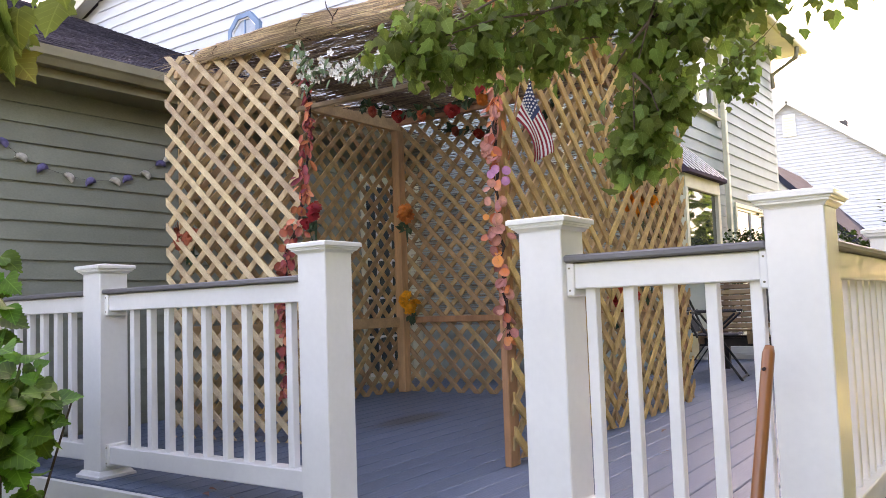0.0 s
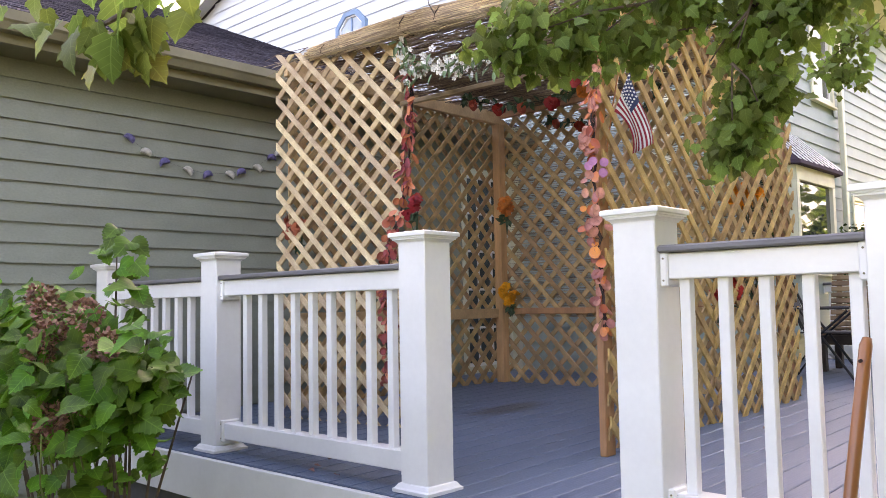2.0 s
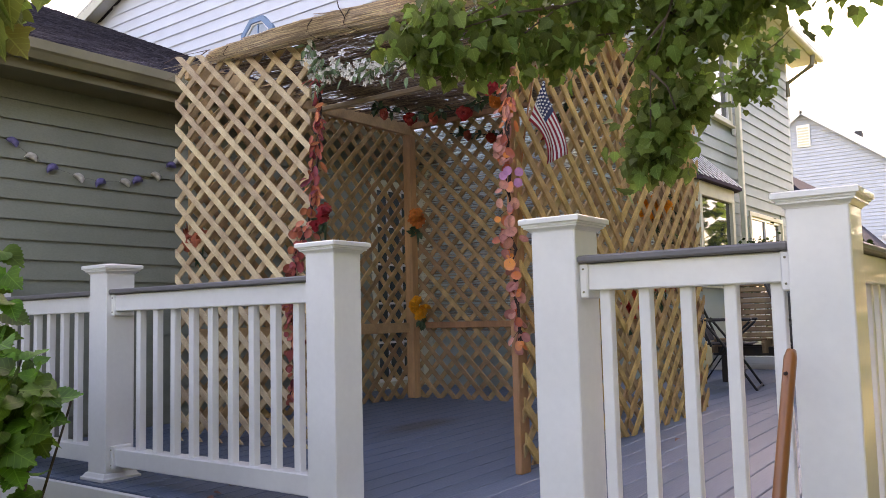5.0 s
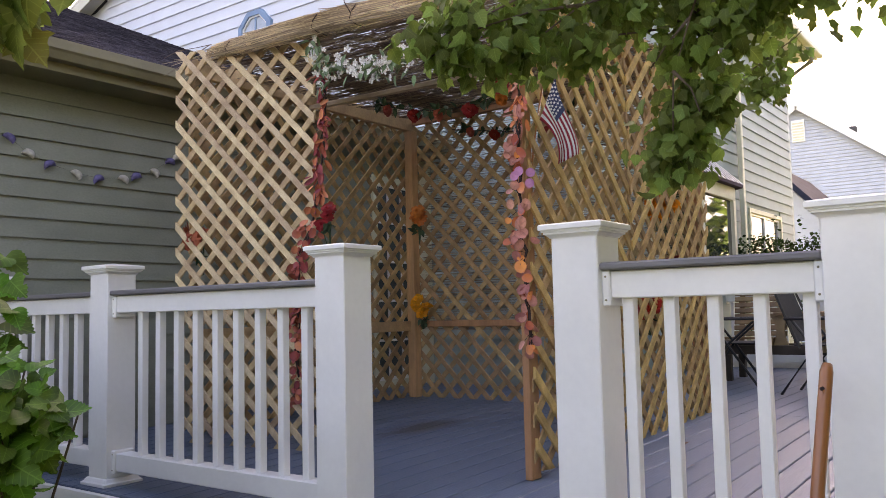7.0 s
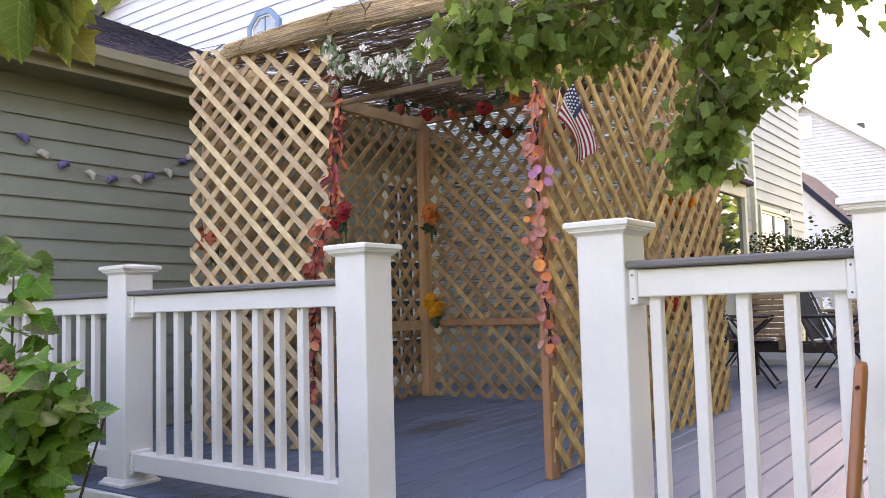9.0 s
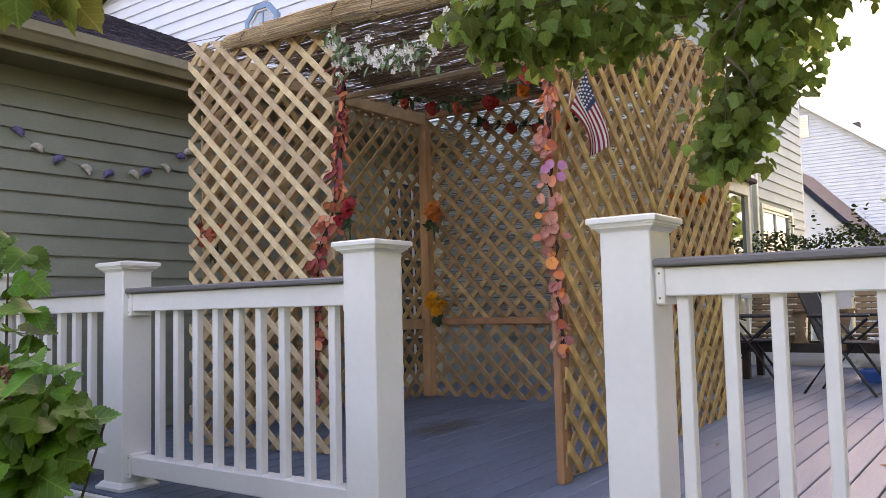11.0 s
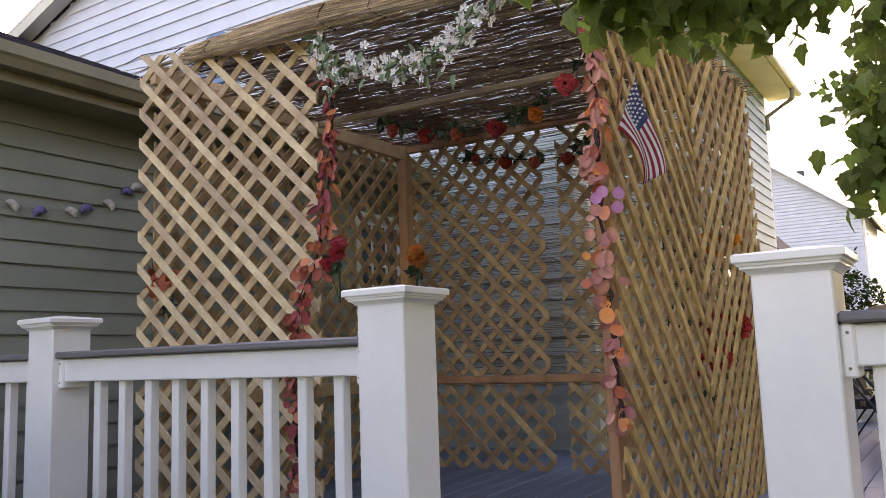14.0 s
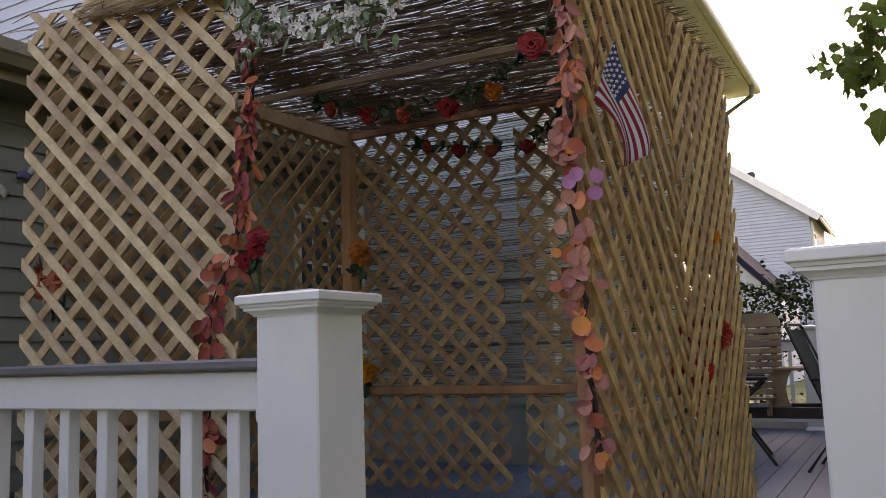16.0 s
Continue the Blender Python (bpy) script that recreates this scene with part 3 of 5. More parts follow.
# bay window with a seamed metal hood
bay = thing("bay_window", "cream bay window with tall panes and a plum metal roof", "bay window", kind="structure")
BX, b0, b1 = 0.25, 5.98, 7.28
for p, q in (((SX, b0 - 0.45), (BX, b0)), ((BX, b0), (BX, b1)), ((BX, b1), (SX, b1 + 0.45))):
    d = Vector((q[0] - p[0], q[1] - p[1]))
    L = d.length
    m = Matrix.Translation((p[0], p[1], 0)) @ Matrix.Rotation(math.atan2(d.y, d.x), 4, "Z")
    part("apron", boxed((0, 0.0, 0.35), (L, 0.06, 1.02), 0.003, m), SIDING_LIGHT, bay)
    part("sill", boxed((-0.02, -0.05, 1.02), (L + 0.02, 0.06, 1.07), 0.004, m), TRIM, bay)
    part("header", boxed((0, -0.02, 2.13), (L, 0.06, 2.30), 0.004, m), TRIM, bay)
    for a in (0, L - 0.09):
        part("mullion", boxed((a, -0.02, 1.07), (a + 0.09, 0.06, 2.13), 0.004, m), TRIM, bay)
    g = part("pane", boxed((0.09, 0.025, 1.07), (L - 0.09, 0.031, 2.13), 0, m), GLASS, bay)
low = [(SX + 0.0, b0 - 0.62), (BX + 0.10, b0 - 0.08), (BX + 0.10, b1 + 0.08), (SX + 0.0, b1 + 0.62)]
high = [(SX + 0.0, b0 - 0.1), (SX + 0.03, b0 + 0.05), (SX + 0.03, b1 - 0.05), (SX + 0.0, b1 + 0.1)]
hb = bmesh.new()
lo_v = [hb.verts.new((x, y, 2.34)) for x, y in low]
hi_v = [hb.verts.new((x, y, 2.86)) for x, y in high]
un_v = [hb.verts.new((x, y, 2.30)) for x, y in low]
for k in range(3):
    hb.faces.new((lo_v[k], lo_v[k + 1], hi_v[k + 1], hi_v[k]))
    hb.faces.new((un_v[k], un_v[k + 1], lo_v[k + 1], lo_v[k]))
hb.faces.new(hi_v)
hb.faces.new(un_v)
hood = part("hood", hb, PURPLE_METAL, bay, "plum metal hood")
for k in range(9):
    t = k / 8
    a = Vector((BX + 0.10, b0 - 0.08 + t * (b1 - b0 + 0.16), 2.345))
    b = Vector((SX + 0.03, b0 + 0.05 + t * (b1 - b0 - 0.1), 2.865))
    d = (b - a).normalized()
    side = Vector((0, 1, 0)) - d * d.y
    side.normalize()
    face = Matrix((d, side, d.cross(side))).transposed().to_4x4()
    part("seam", boxed((0, -0.030, -0.004), ((b - a).length, 0.030, 0.004), 0, Matrix.Translation(a) @ face), VINYL, hood, "pale flat seam")


# ---------------------------------------------------------------- lattice booth
def lattice_panel(name, label, p, q, bottoms, tops, pitch=0.172, strip=0.042, thick=0.013, flip=False, phase=0.0, group="lattice panels", mat=None, rear=None):
    """Crossed diagonal strips from p to q (plan points), cut square at the panel's edges. The layer on the local -y side lies in front."""
    d = Vector((q[0] - p[0], q[1] - p[1]))
    L = d.length
    e = thing(name, label, "lattice", group=group)
    e.matrix_basis = Matrix.Translation((p[0], p[1], 0)) @ Matrix.Rotation(math.atan2(d.y, d.x), 4, "Z")
    region = [(0, bottoms[0]), (L, bottoms[1]), (L, tops[1]), (0, tops[0])]
    H = max(tops)
    half = strip * 0.7071
    for layer, sgn in ((0, -1 if not flip else 1), (1, 1 if not flip else -1)):
        y = -thick if layer == 0 else 0.0005
        c = -H - pitch + phase
        while c < L + H + pitch:
            if sgn > 0:
                quad = [(c - half, 0 - 0.3), (c + half, 0 - 0.3), (c + half + H + 0.6, H + 0.3), (c - half + H + 0.6, H + 0.3)]
            else:
                quad = [(c - half + 0.3, -0.3), (c + half + 0.3, -0.3), (c + half - H - 0.3, H + 0.3), (c - half - H - 0.3, H + 0.3)]
            poly = clip(quad, region)
            if len(poly) >= 3:
                w = max(v[0] for v in poly) - min(v[0] for v in poly)
                if w > 0.03:
                    j = rng.uniform(-0.0012, 0.0012)
                    part("strip", prism(bmesh.new(), poly, thick - 0.0005, Matrix.Translation((0, y + j * 0.3, 0))), (rear if layer and rear else mat) or LATTICE, e)
            c += pitch
    return e


def timber(name, lo, hi, mat, label, category="beam", m=None):
    e = part(name, boxed((0, 0, 0), Vector(hi) - Vector(lo), 0.004), mat)
    e.matrix_basis = Matrix.Translation(lo) if m is None else m
    return tagged(e, label, category, "booth timbers")


AX, AY, DX, DY = -0.05, 0.0, -1.175, -0.18
BXX, CX, CY, EXX, EYY = 1.40, -1.27, 2.47, 1.40, 2.59
# This panel's rear layer is a darker tan than its front layer
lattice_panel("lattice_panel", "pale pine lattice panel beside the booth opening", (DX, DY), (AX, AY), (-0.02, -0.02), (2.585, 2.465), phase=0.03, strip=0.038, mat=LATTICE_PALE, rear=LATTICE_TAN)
lattice_panel("lattice_panel", "pine lattice side wall of the booth by the house", (CX - 0.01, 0.0), (CX - 0.01, CY), (0.02, 0.02), (2.52, 2.52), flip=True, mat=LATTICE_OLD_SHADE)
lattice_panel("lattice_panel", "weathered lattice back wall of the booth", (CX + 0.05, CY), (-0.02, CY), (0.02, 0.02), (2.53, 2.53), phase=0.05, mat=LATTICE_OLD_SHADE)
lattice_panel("lattice_panel", "narrow weathered lattice panel in the back wall", (0.10, CY), (BXX, CY + 0.02), (0.02, 0.02), (2.53, 2.53), phase=0.11, mat=LATTICE_OLD_SHADE)
# Rear strips in darker brown: the shade between crossed strips put into colour
lattice_panel("lattice_panel", "yellowed pine lattice outer wall of the booth", (BXX + 0.03, 0.0), (BXX + 0.03, 1.22), (0.0, 0.0), (2.44, 2.46), flip=False, phase=0.02, rear=LATTICE_OLD_SHADE)
lattice_panel("lattice_panel", "yellowed pine lattice outer wall of the booth", (BXX + 0.046, 1.20), (BXX + 0.046, EYY), (0.0, 0.0), (2.52, 2.60), flip=True, phase=0.10, rear=LATTICE_OLD_SHADE)

timber("corner_post", (BXX - 0.02, -0.02, -0.035), (BXX + 0.02, 0.07, 2.44), CEDAR, "red-brown timber post at the booth opening", "post")
timber("corner_post", (CX + 0.0, CY - 0.10, 0.02), (CX + 0.085, CY - 0.012, 2.47), BROWN, "brown timber post in the back corner", "post")
timber("corner_post", (EXX - 0.07, EYY - 0.09, 0.02), (EXX + 0.015, EYY, 2.52), CEDAR, "brown timber post in the back corner", "post")
timber("top_beam", (CX + 0.0, -0.05, 2.475), (CX + 0.045, CY, 2.60), PINE, "pale timber beam along the top of the lattice wall")
timber("top_rail", (CX + 0.05, CY - 0.045, 2.53), (BXX - 0.05, CY - 0.008, 2.60), CEDAR, "brown timber rail on top of the back lattice")
timber("top_rail", (BXX - 0.035, 0.075, 2.35), (BXX + 0.0, EYY - 0.1, 2.43), CEDAR, "brown timber rail on top of the outer lattice")
timber("mid_rail", (CX + 0.0, 0.0, 0.62), (CX + 0.04, CY - 0.1, 0.71), PINE, "pale timber rail halfway up the lattice wall")
timber("mid_rail", (CX + 0.09, CY - 0.05, 0.655), (BXX - 0.06, CY - 0.012, 0.71), CEDAR, "red-brown rail across the back lattice")
timber("mid_rail", (BXX - 0.03, 0.075, 0.655), (BXX + 0.01, EYY - 0.1, 0.71), PINE, "pale rail along the outer lattice")
timber("roof_pole", (CX + 0.046, 1.10, 2.495), (BXX - 0.042, 1.135, 2.533), PALE_POLE, "pale timber strut carrying the reed roof", "beam", pose(CX + 0.046, 1.10, 2.435, 0, 1.2, 0))
timber("roof_pole", (-0.62, -0.12, 2.48), (BXX + 0.01, -0.085, 2.515), CEDAR, "timber across the booth front under the reeds", "beam", pose(-0.62, -0.13, 2.50, 0, 2.6, 0))


def reed_mat(name, label, n, length, width, m, sag=0.02, r=(0.0028, 0.0055), wild=0.02, lens=(0.7, 1.9), lift=0.006):
    """Reeds laid side by side along local x, stacked along local y, tied in a mat."""
    bm = bmesh.new()
    for i in range(n):
        y = (i + rng.uniform(-0.35, 0.35)) * width / n
        x = rng.uniform(-0.12, 0.05)
        while x < length:
            ln = rng.uniform(*lens)
            a, b = x, min(x + ln, length + rng.uniform(-0.06, 0.10))
            x += ln * rng.uniform(0.9, 1.12)
            if b - a < 0.15:
                continue
            rr = rng.uniform(*r)
            za = rng.uniform(-lift, lift)
            dy = rng.gauss(0, wild)
            mid = (a + b) / 2
            tube(bm, [m @ Vector((a, y - dy, za)), m @ Vector((mid, y + rng.gauss(0, 0.004), za - sag * math.sin(math.pi * mid / length))), m @ Vector((b, y + dy, za + rng.gauss(0, 0.004)))], [rr, rr, rr * 0.7], 3, False)
    ob = part(name, bm, REED)
    return tagged(ob, label, "reed mat", kind="stuff")


reed_mat("reed_roof", "brown dried reed mat laid as the booth roof", 620, 2.32, 2.72, Matrix.Translation((-0.88, -0.08, 2.515)) @ Matrix.Rotation(0.04, 4, "X") @ Matrix.Rotation(0.034, 4, "Y"), 0.02, r=(0.0016, 0.0036), wild=0.035, lens=(0.3, 1.2), lift=0.010)
reed_mat("reed_screen", "thin brown reed mat hung behind the back lattice", 270, 2.32, 1.93, Matrix.Translation((CX + 0.18, CY + 0.03, 0.62)) @ Matrix.Rotation(radians(90), 4, "X"), 0.0, wild=0.010, r=(0.0016, 0.0032))


def reed_bundle():
    """A fat roll of tied reeds along the roof's front edge."""
    r = random.Random(77)
    e = thing("reed_bundle", "tan bundle of tied reeds along the front roof edge", "reed bundle", (-0.80, -0.13, 2.525))
    e.rotation_euler = (0, 0.045, 0)
    bm = bmesh.new()
    for k in range(2800):
        a = r.uniform(0, 6.2832)
        rr = 0.075 * math.sqrt(r.uniform(0.4, 1.0)) * (1 + 0.12 * math.sin(3 * a + 2))
        x0 = r.uniform(-0.10, 2.2)
        x1 = min(x0 + r.uniform(0.18, 0.75), 2.38)
        def at(x):
            fat = 0.55 + 0.45 * min(1, max(0.0, (x + 0.1) / 0.7))
            return Vector((x, rr * fat * math.cos(a), rr * fat * 0.8 * math.sin(a) + 0.012 * math.sin(2.2 * x)))
        w = r.uniform(0.0014, 0.0029)
        tube(bm, [at(x0) + Vector((0, r.gauss(0, 0.009), r.gauss(0, 0.009))), at((x0 + x1) / 2), at(x1) + Vector((0, r.gauss(0, 0.004), r.gauss(0, 0.004)))], [w, w, w * 0.6], 3, False)
    part("reeds", bm, REED_GOLD, e)["kind"] = "stuff"
    for x in (0.15, 0.95, 1.25, 1.8, 2.2):
        fat = 0.55 + 0.45 * min(1, (x + 0.1) / 0.7)
        ring = [(x + 0.02 * math.sin(3 * t), 0.079 * fat * math.cos(t), 0.065 * fat * math.sin(t) + 0.012 * math.sin(2.2 * x)) for t in (k * 0.5236 for k in range(13))]
        part("tie_wire", tube(bmesh.new(), ring, 0.003, 4), STEM, e, "dark tie wire")
    part("tie_wire", tube(bmesh.new(), [(1.25, -0.08, 0.0), (1.22, -0.1, 0.06), (1.2, -0.09, 0.10)], 0.003, 4), STEM, e)
    return e


reed_bundle()
stray = bmesh.new()
for k in range(26):
    y, z = rng.uniform(-0.15, 0.3), rng.uniform(-0.01, 0.03)
    tube(stray, [(-0.9, y, 2.57 + z), (-1.2, y + rng.gauss(0, 0.03), 2.575 + z), (-1.34 - rng.random() * 0.2, y + rng.gauss(0, 0.08), 2.58 + z + rng.gauss(0, 0.04))], [0.004, 0.004, 0.002], 3, False)
tagged(part("stray_reeds", stray, REED), "loose reed ends sticking out at the roof corner", "reeds", kind="stuff")



reed_mat("reed_roof", "brown dried reed mat over the booth's inner corner", 320, 0.85, 2.25, Matrix.Translation((-1.34, 0.40, 2.545)) @ Matrix.Rotation(0.03, 4, "X") @ Matrix.Rotation(0.034, 4, "Y"), 0.02, r=(0.0016, 0.0036), wild=0.03, lens=(0.3, 1.0), lift=0.010)


# ---------------------------------------------------------------- leaves and flowers
def disc_mesh(name, rad, mat, cup=0.15, lobes=10):
    bm = bmesh.new()
    c = bm.verts.new((rad, 0, -cup * rad))
    ring = [bm.verts.new((rad + rad * math.cos(6.2832 * k / lobes), rad * 0.95 * math.sin(6.2832 * k / lobes), cup * rad * abs(math.sin(6.2832 * k / lobes)))) for k in range(lobes)]
    for k in range(lobes):
        bm.faces.new((c, ring[k], ring[(k + 1) % lobes]))
    me = bpy.data.meshes.new(name)
    bm.to_mesh(me)
    bm.free()
    me.materials.append(mat)
    for q in me.polygons:
        q.use_smooth = True
    return me


def aim(p, d, roll=0.0):
    """A pose at p with its local x along d."""
    return Matrix.Translation(p) @ Vector(d).to_track_quat("X", "Z").to_matrix().to_4x4() @ Matrix.Rotation(roll, 4, "X")


def bloom_mesh(name, rad, mat, petals, layers, seed, curl=0.5, slim=1.0):
    """A head of overlapping cupped petals about local z."""
    r = random.Random(seed)
    bm = bmesh.new()
    heart = bm.verts.new((0, 0, rad * 0.1))
    for ly in range(layers):
        f = 1 - ly / (layers + 0.3)
        n = max(4, int(petals * f))
        for k in range(n):
            a = 6.2832 * (k + 0.5 * ly) / n + r.uniform(-0.2, 0.2)
            R = rad * f * r.uniform(0.85, 1.1)
            w = (3.0 * R / n + rad * 0.1) * slim
            up = rad * (0.08 + 0.85 * (1 - f)) 
            c, s = math.cos(a), math.sin(a)
            def at(u, v, z):
                return bm.verts.new((u * c - v * s, u * s + v * c, z))
            v0 = heart
            v1, v2 = at(R * 0.6, -w, up + curl * R * 0.35), at(R * 0.6, w, up + curl * R * 0.35)
            v3 = at(R * 0.62, 0, up + curl * R * 0.12)
            v4, v5 = at(R, -w * 0.5, up + curl * R * 0.3), at(R, w * 0.5, up + curl * R * 0.22)
            for f4 in ((v0, v1, v3), (v0, v3, v2), (v1, v4, v3), (v3, v4, v5), (v3, v5, v2)):
                bm.faces.new(f4)
    me = bpy.data.meshes.new(name)
    bm.to_mesh(me)
    bm.free()
    me.materials.append(mat)
    return me


ROSES_RED = bloom_mesh("rose", 0.05, RED, 7, 4, 1, 0.8)


def facing(p, normal, down):
    """A pose at p with its local z along normal and its local x as near to down as may be."""
    n = Vector(normal).normalized()
    x = Vector(down) - n * n.dot(Vector(down))
    x.normalize()
    y = n.cross(x)
    m = Matrix((x, y, n)).transposed().to_4x4()
    return Matrix.Translation(p) @ m


def post_garland(x, y, z_top, z_bot, label, mats, seed, spread, dense, drift):
    r = random.Random(seed)
    e = thing("leaf_garland", label, "garland", (x, y, z_bot), "post garlands")
    n = 24
    path = [Vector((drift(i / n) + r.gauss(0, 0.008), r.gauss(0, 0.008), (z_top - z_bot) * (1 - i / n))) for i in range(n + 1)]
    part("stem", tube(bmesh.new(), path, 0.008, 5), STEM, e, "dark twisted stem")
    tb = bmesh.new()
    tw = [p + Vector((0.012 * math.cos(i * 1.7), -0.012 + 0.012 * math.sin(i * 1.7), 0)) for i, p in enumerate(path)]
    part("stem", tube(tb, tw, 0.005, 4), STEM, e)
    meshes = [disc_mesh("leaf", s, m) for m in mats for s in (0.020, 0.026, 0.032)]
    for k in range(dense):
        t = r.random()
        i = min(int(t * n), n - 1)
        p = path[i].lerp(path[i + 1], t * n - i)
        w = spread(t)
        off = Vector((r.gauss(0, 0.5), -abs(r.gauss(0, 0.5)) - 0.1, r.gauss(-0.4, 0.5))) * w
        d = (off + Vector((0, 0, -0.02))).normalized()
        slim = Matrix.Diagonal((1.25, 0.5, 1, 1)) if t < 0.42 else Matrix.Diagonal((1.0, r.uniform(0.7, 1.0), 1, 1))
        share("leaf", r.choice(meshes), facing(p + off * 0.75, (r.gauss(0.45, 0.75), -1, r.gauss(0.1, 0.6)), (r.gauss(0, 0.7), -0.1, -1)) @ slim, e)
        if k % 3 == 0:
            part("sprig", tube(bmesh.new(), [p, p + off * 0.8], 0.0015, 3), STEM, e)
    return e


post_garland(AX + 0.03, AY - 0.03, 2.34, 0.30, "red and coral silk leaf garland on the lattice edge", (ROSY, ROSY, CORAL, RUST), 3,
             lambda t: 0.055 + 0.075 * math.exp(-((t - 0.56) / 0.13) ** 2), 190, lambda t: 0.08 - 0.24 / (1 + math.exp(-(t - 0.5) * 16)))
coral_garland = post_garland(BXX + 0.035, -0.045, 2.46, 0.62, "coral and pink silk leaf garland on the timber post", (CORAL, CORAL_ORANGE, CORAL_PINK, CORAL_PINK, CORAL_PINK), 5,
             lambda t: 0.042 + 0.04 * math.exp(-((t - 0.58) / 0.15) ** 2), 185, lambda t: -0.02 - 0.03 * math.exp(-((t - 0.6) / 0.15) ** 2) + 0.03 * t)
share("rose", ROSES_RED, Matrix.Translation((-0.155, 0.05, 1.33)) @ Vector((0.25, -1, -0.1)).to_track_quat("Z", "Y").to_matrix().to_4x4() @ Matrix.Scale(1.0, 4), coral_garland, "deep red silk rose")
part("sprig", tube(bmesh.new(), [(0.0, 0.02, 1.6), (-0.08, 0.06, 1.5), (-0.12, 0.06, 1.34)], 0.003, 4), STEM, coral_garland)
# two lilac blossoms on the coral garland
for dx, dz in ((0.045, 0.02), (0.085, 0.0), (0.08, -0.05), (0.03, -0.005)):
    b = disc_mesh("lilac_petal", 0.024, LILAC)
    ob = new("silk_petal", b)
    ob.matrix_basis = facing((BXX + 0.01 + dx, -0.115, 1.47 + dz), (0.35, -1, 0.1 - 3 * dx), (-1 + 20 * dx, 0, -0.6))
    tagged(ob, "lilac silk petal pinned to the coral garland", "flower", "lilac petals")


def leaf_mesh(name, ln, mat, width=0.42, fold=0.15):
    bm = bmesh.new()
    n = 5
    mid = [bm.verts.new((ln * i / n, 0, -fold * ln * (i / n) ** 2)) for i in range(n + 1)]
    sd = [[bm.verts.new((ln * i / n, s * width * ln * math.sin(math.pi * (i / n) ** 0.8) * 0.5, 0.06 * ln - fold * ln * (i / n) ** 2)) for i in range(1, n)] for s in (1, -1)]
    for s in sd:
        bm.faces.new((mid[0], mid[1], s[0]))
        for i in range(1, n - 1):
            bm.faces.new((mid[i], mid[i + 1], s[i], s[i - 1]))
        bm.faces.new((mid[n - 1], mid[n], s[-1]))
    me = bpy.data.meshes.new(name)
    bm.to_mesh(me)
    bm.free()
    me.materials.append(mat)
    return me


ROSES = [ROSES_RED, bloom_mesh("rose", 0.048, ORANGE, 7, 4, 2, 0.8), bloom_mesh("rose", 0.046, material("dusky_silk_petal", (0.40, 0.08, 0.05), 0.6, per_object=0.15), 7, 4, 3, 0.8)]
GREEN_LEAF = leaf_mesh("leaf", 0.07, SILK_GREEN, 0.6)


def flower_string(label, pts, heads, seed, n_leaf, name="rose_garland"):
    r = random.Random(seed)
    e = thing(name, label, "garland", pts[0], "flower garlands")
    o = Vector(pts[0])
    path = [Vector(p) - o for p in pts]
    part("stem", tube(bmesh.new(), path, 0.004, 5), STEM, e, "green-brown stem")
    for (x, y, z), k, sc in heads:
        m = Matrix.Translation(Vector((x, y, z)) - o) @ Vector((r.gauss(0.25, 0.3), -1, r.gauss(-0.25, 0.25))).to_track_quat("Z", "Y").to_matrix().to_4x4() @ Matrix.Scale(sc * 1.02, 4)
        share("rose", ROSES[k], m, e, ("red", "orange", "dusky red")[k] + " silk rose")
    for k in range(n_leaf * 2):
        t = r.random() * (len(path) - 1.001)
        i = int(t)
        p = path[i].lerp(path[i + 1], t - i)
        share("leaf", GREEN_LEAF, aim(p, (r.gauss(0, 1), r.gauss(-0.4, 0.5), r.gauss(0, 0.8)), r.uniform(-1, 1)) @ Matrix.Scale(r.uniform(0.7, 1.2), 4), e)
    return e


RY = 1.06
sc = lambda x, z: (2.484 + (x - 2.484) * 0.927, RY, 0.906 + (z - 0.906) * 0.927)
upper = [sc(-0.72, 2.46), sc(-0.575, 2.42), sc(-0.315, 2.34), sc(-0.075, 2.31), sc(0.209, 2.29), sc(0.49, 2.34), sc(0.66, 2.45), sc(0.85, 2.58)]
flower_string("silk rose garland with dark leaves hung from the roof strut", upper,
              [(sc(-0.575, 2.386), 2, 1.0), (sc(-0.315, 2.304), 0, 1.0), (sc(-0.075, 2.271), 2, 1.0), (sc(0.209, 2.257), 0, 1.15), (sc(0.49, 2.30), 1, 1.05)], 11, 46)
flower_string("silk rose garland with dark leaves on the back lattice", [(-0.75, 2.42, 2.42), (-0.516, 2.40, 2.38), (-0.271, 2.40, 2.33), (-0.031, 2.40, 2.29), (0.238, 2.40, 2.27), (0.42, 2.40, 2.40), (0.5, 2.42, 2.53)],
              [((-0.516, 2.38, 2.359), 2, 1.05), ((-0.271, 2.38, 2.30), 0, 1.0), ((-0.031, 2.38, 2.264), 2, 1.0), ((0.238, 2.38, 2.244), 0, 1.05)], 12, 44)

# white blossom garland along the roof front
wr = random.Random(21)
wg = thing("blossom_garland", "white silk blossom garland draped below the roof edge", "garland", (0.05, -0.10, 2.5))
WHITE_BLOOM = bloom_mesh("blossom", 0.027, WHITE_SILK, 5, 1, 5, 0.9, 0.55)
PALE_GREEN = material("pale_silk_leaf_green", (0.14, 0.22, 0.11), 0.6, vary=0.2, scale=25, per_object=0.2)
WLEAF = leaf_mesh("leaf", 0.075, PALE_GREEN, 0.35)
wpath = [Vector(p) for p in ((0.07, -0.10, 2.40), (0.13, -0.10, 2.28), (0.30, -0.10, 2.22), (0.5, -0.10, 2.185), (0.66, -0.10, 2.17), (0.80, -0.10, 2.21), (0.95, -0.10, 2.30), (1.10, -0.10, 2.42))]
part("stem", tube(bmesh.new(), [p - wg.location for p in wpath], 0.004, 5), STEM, wg)
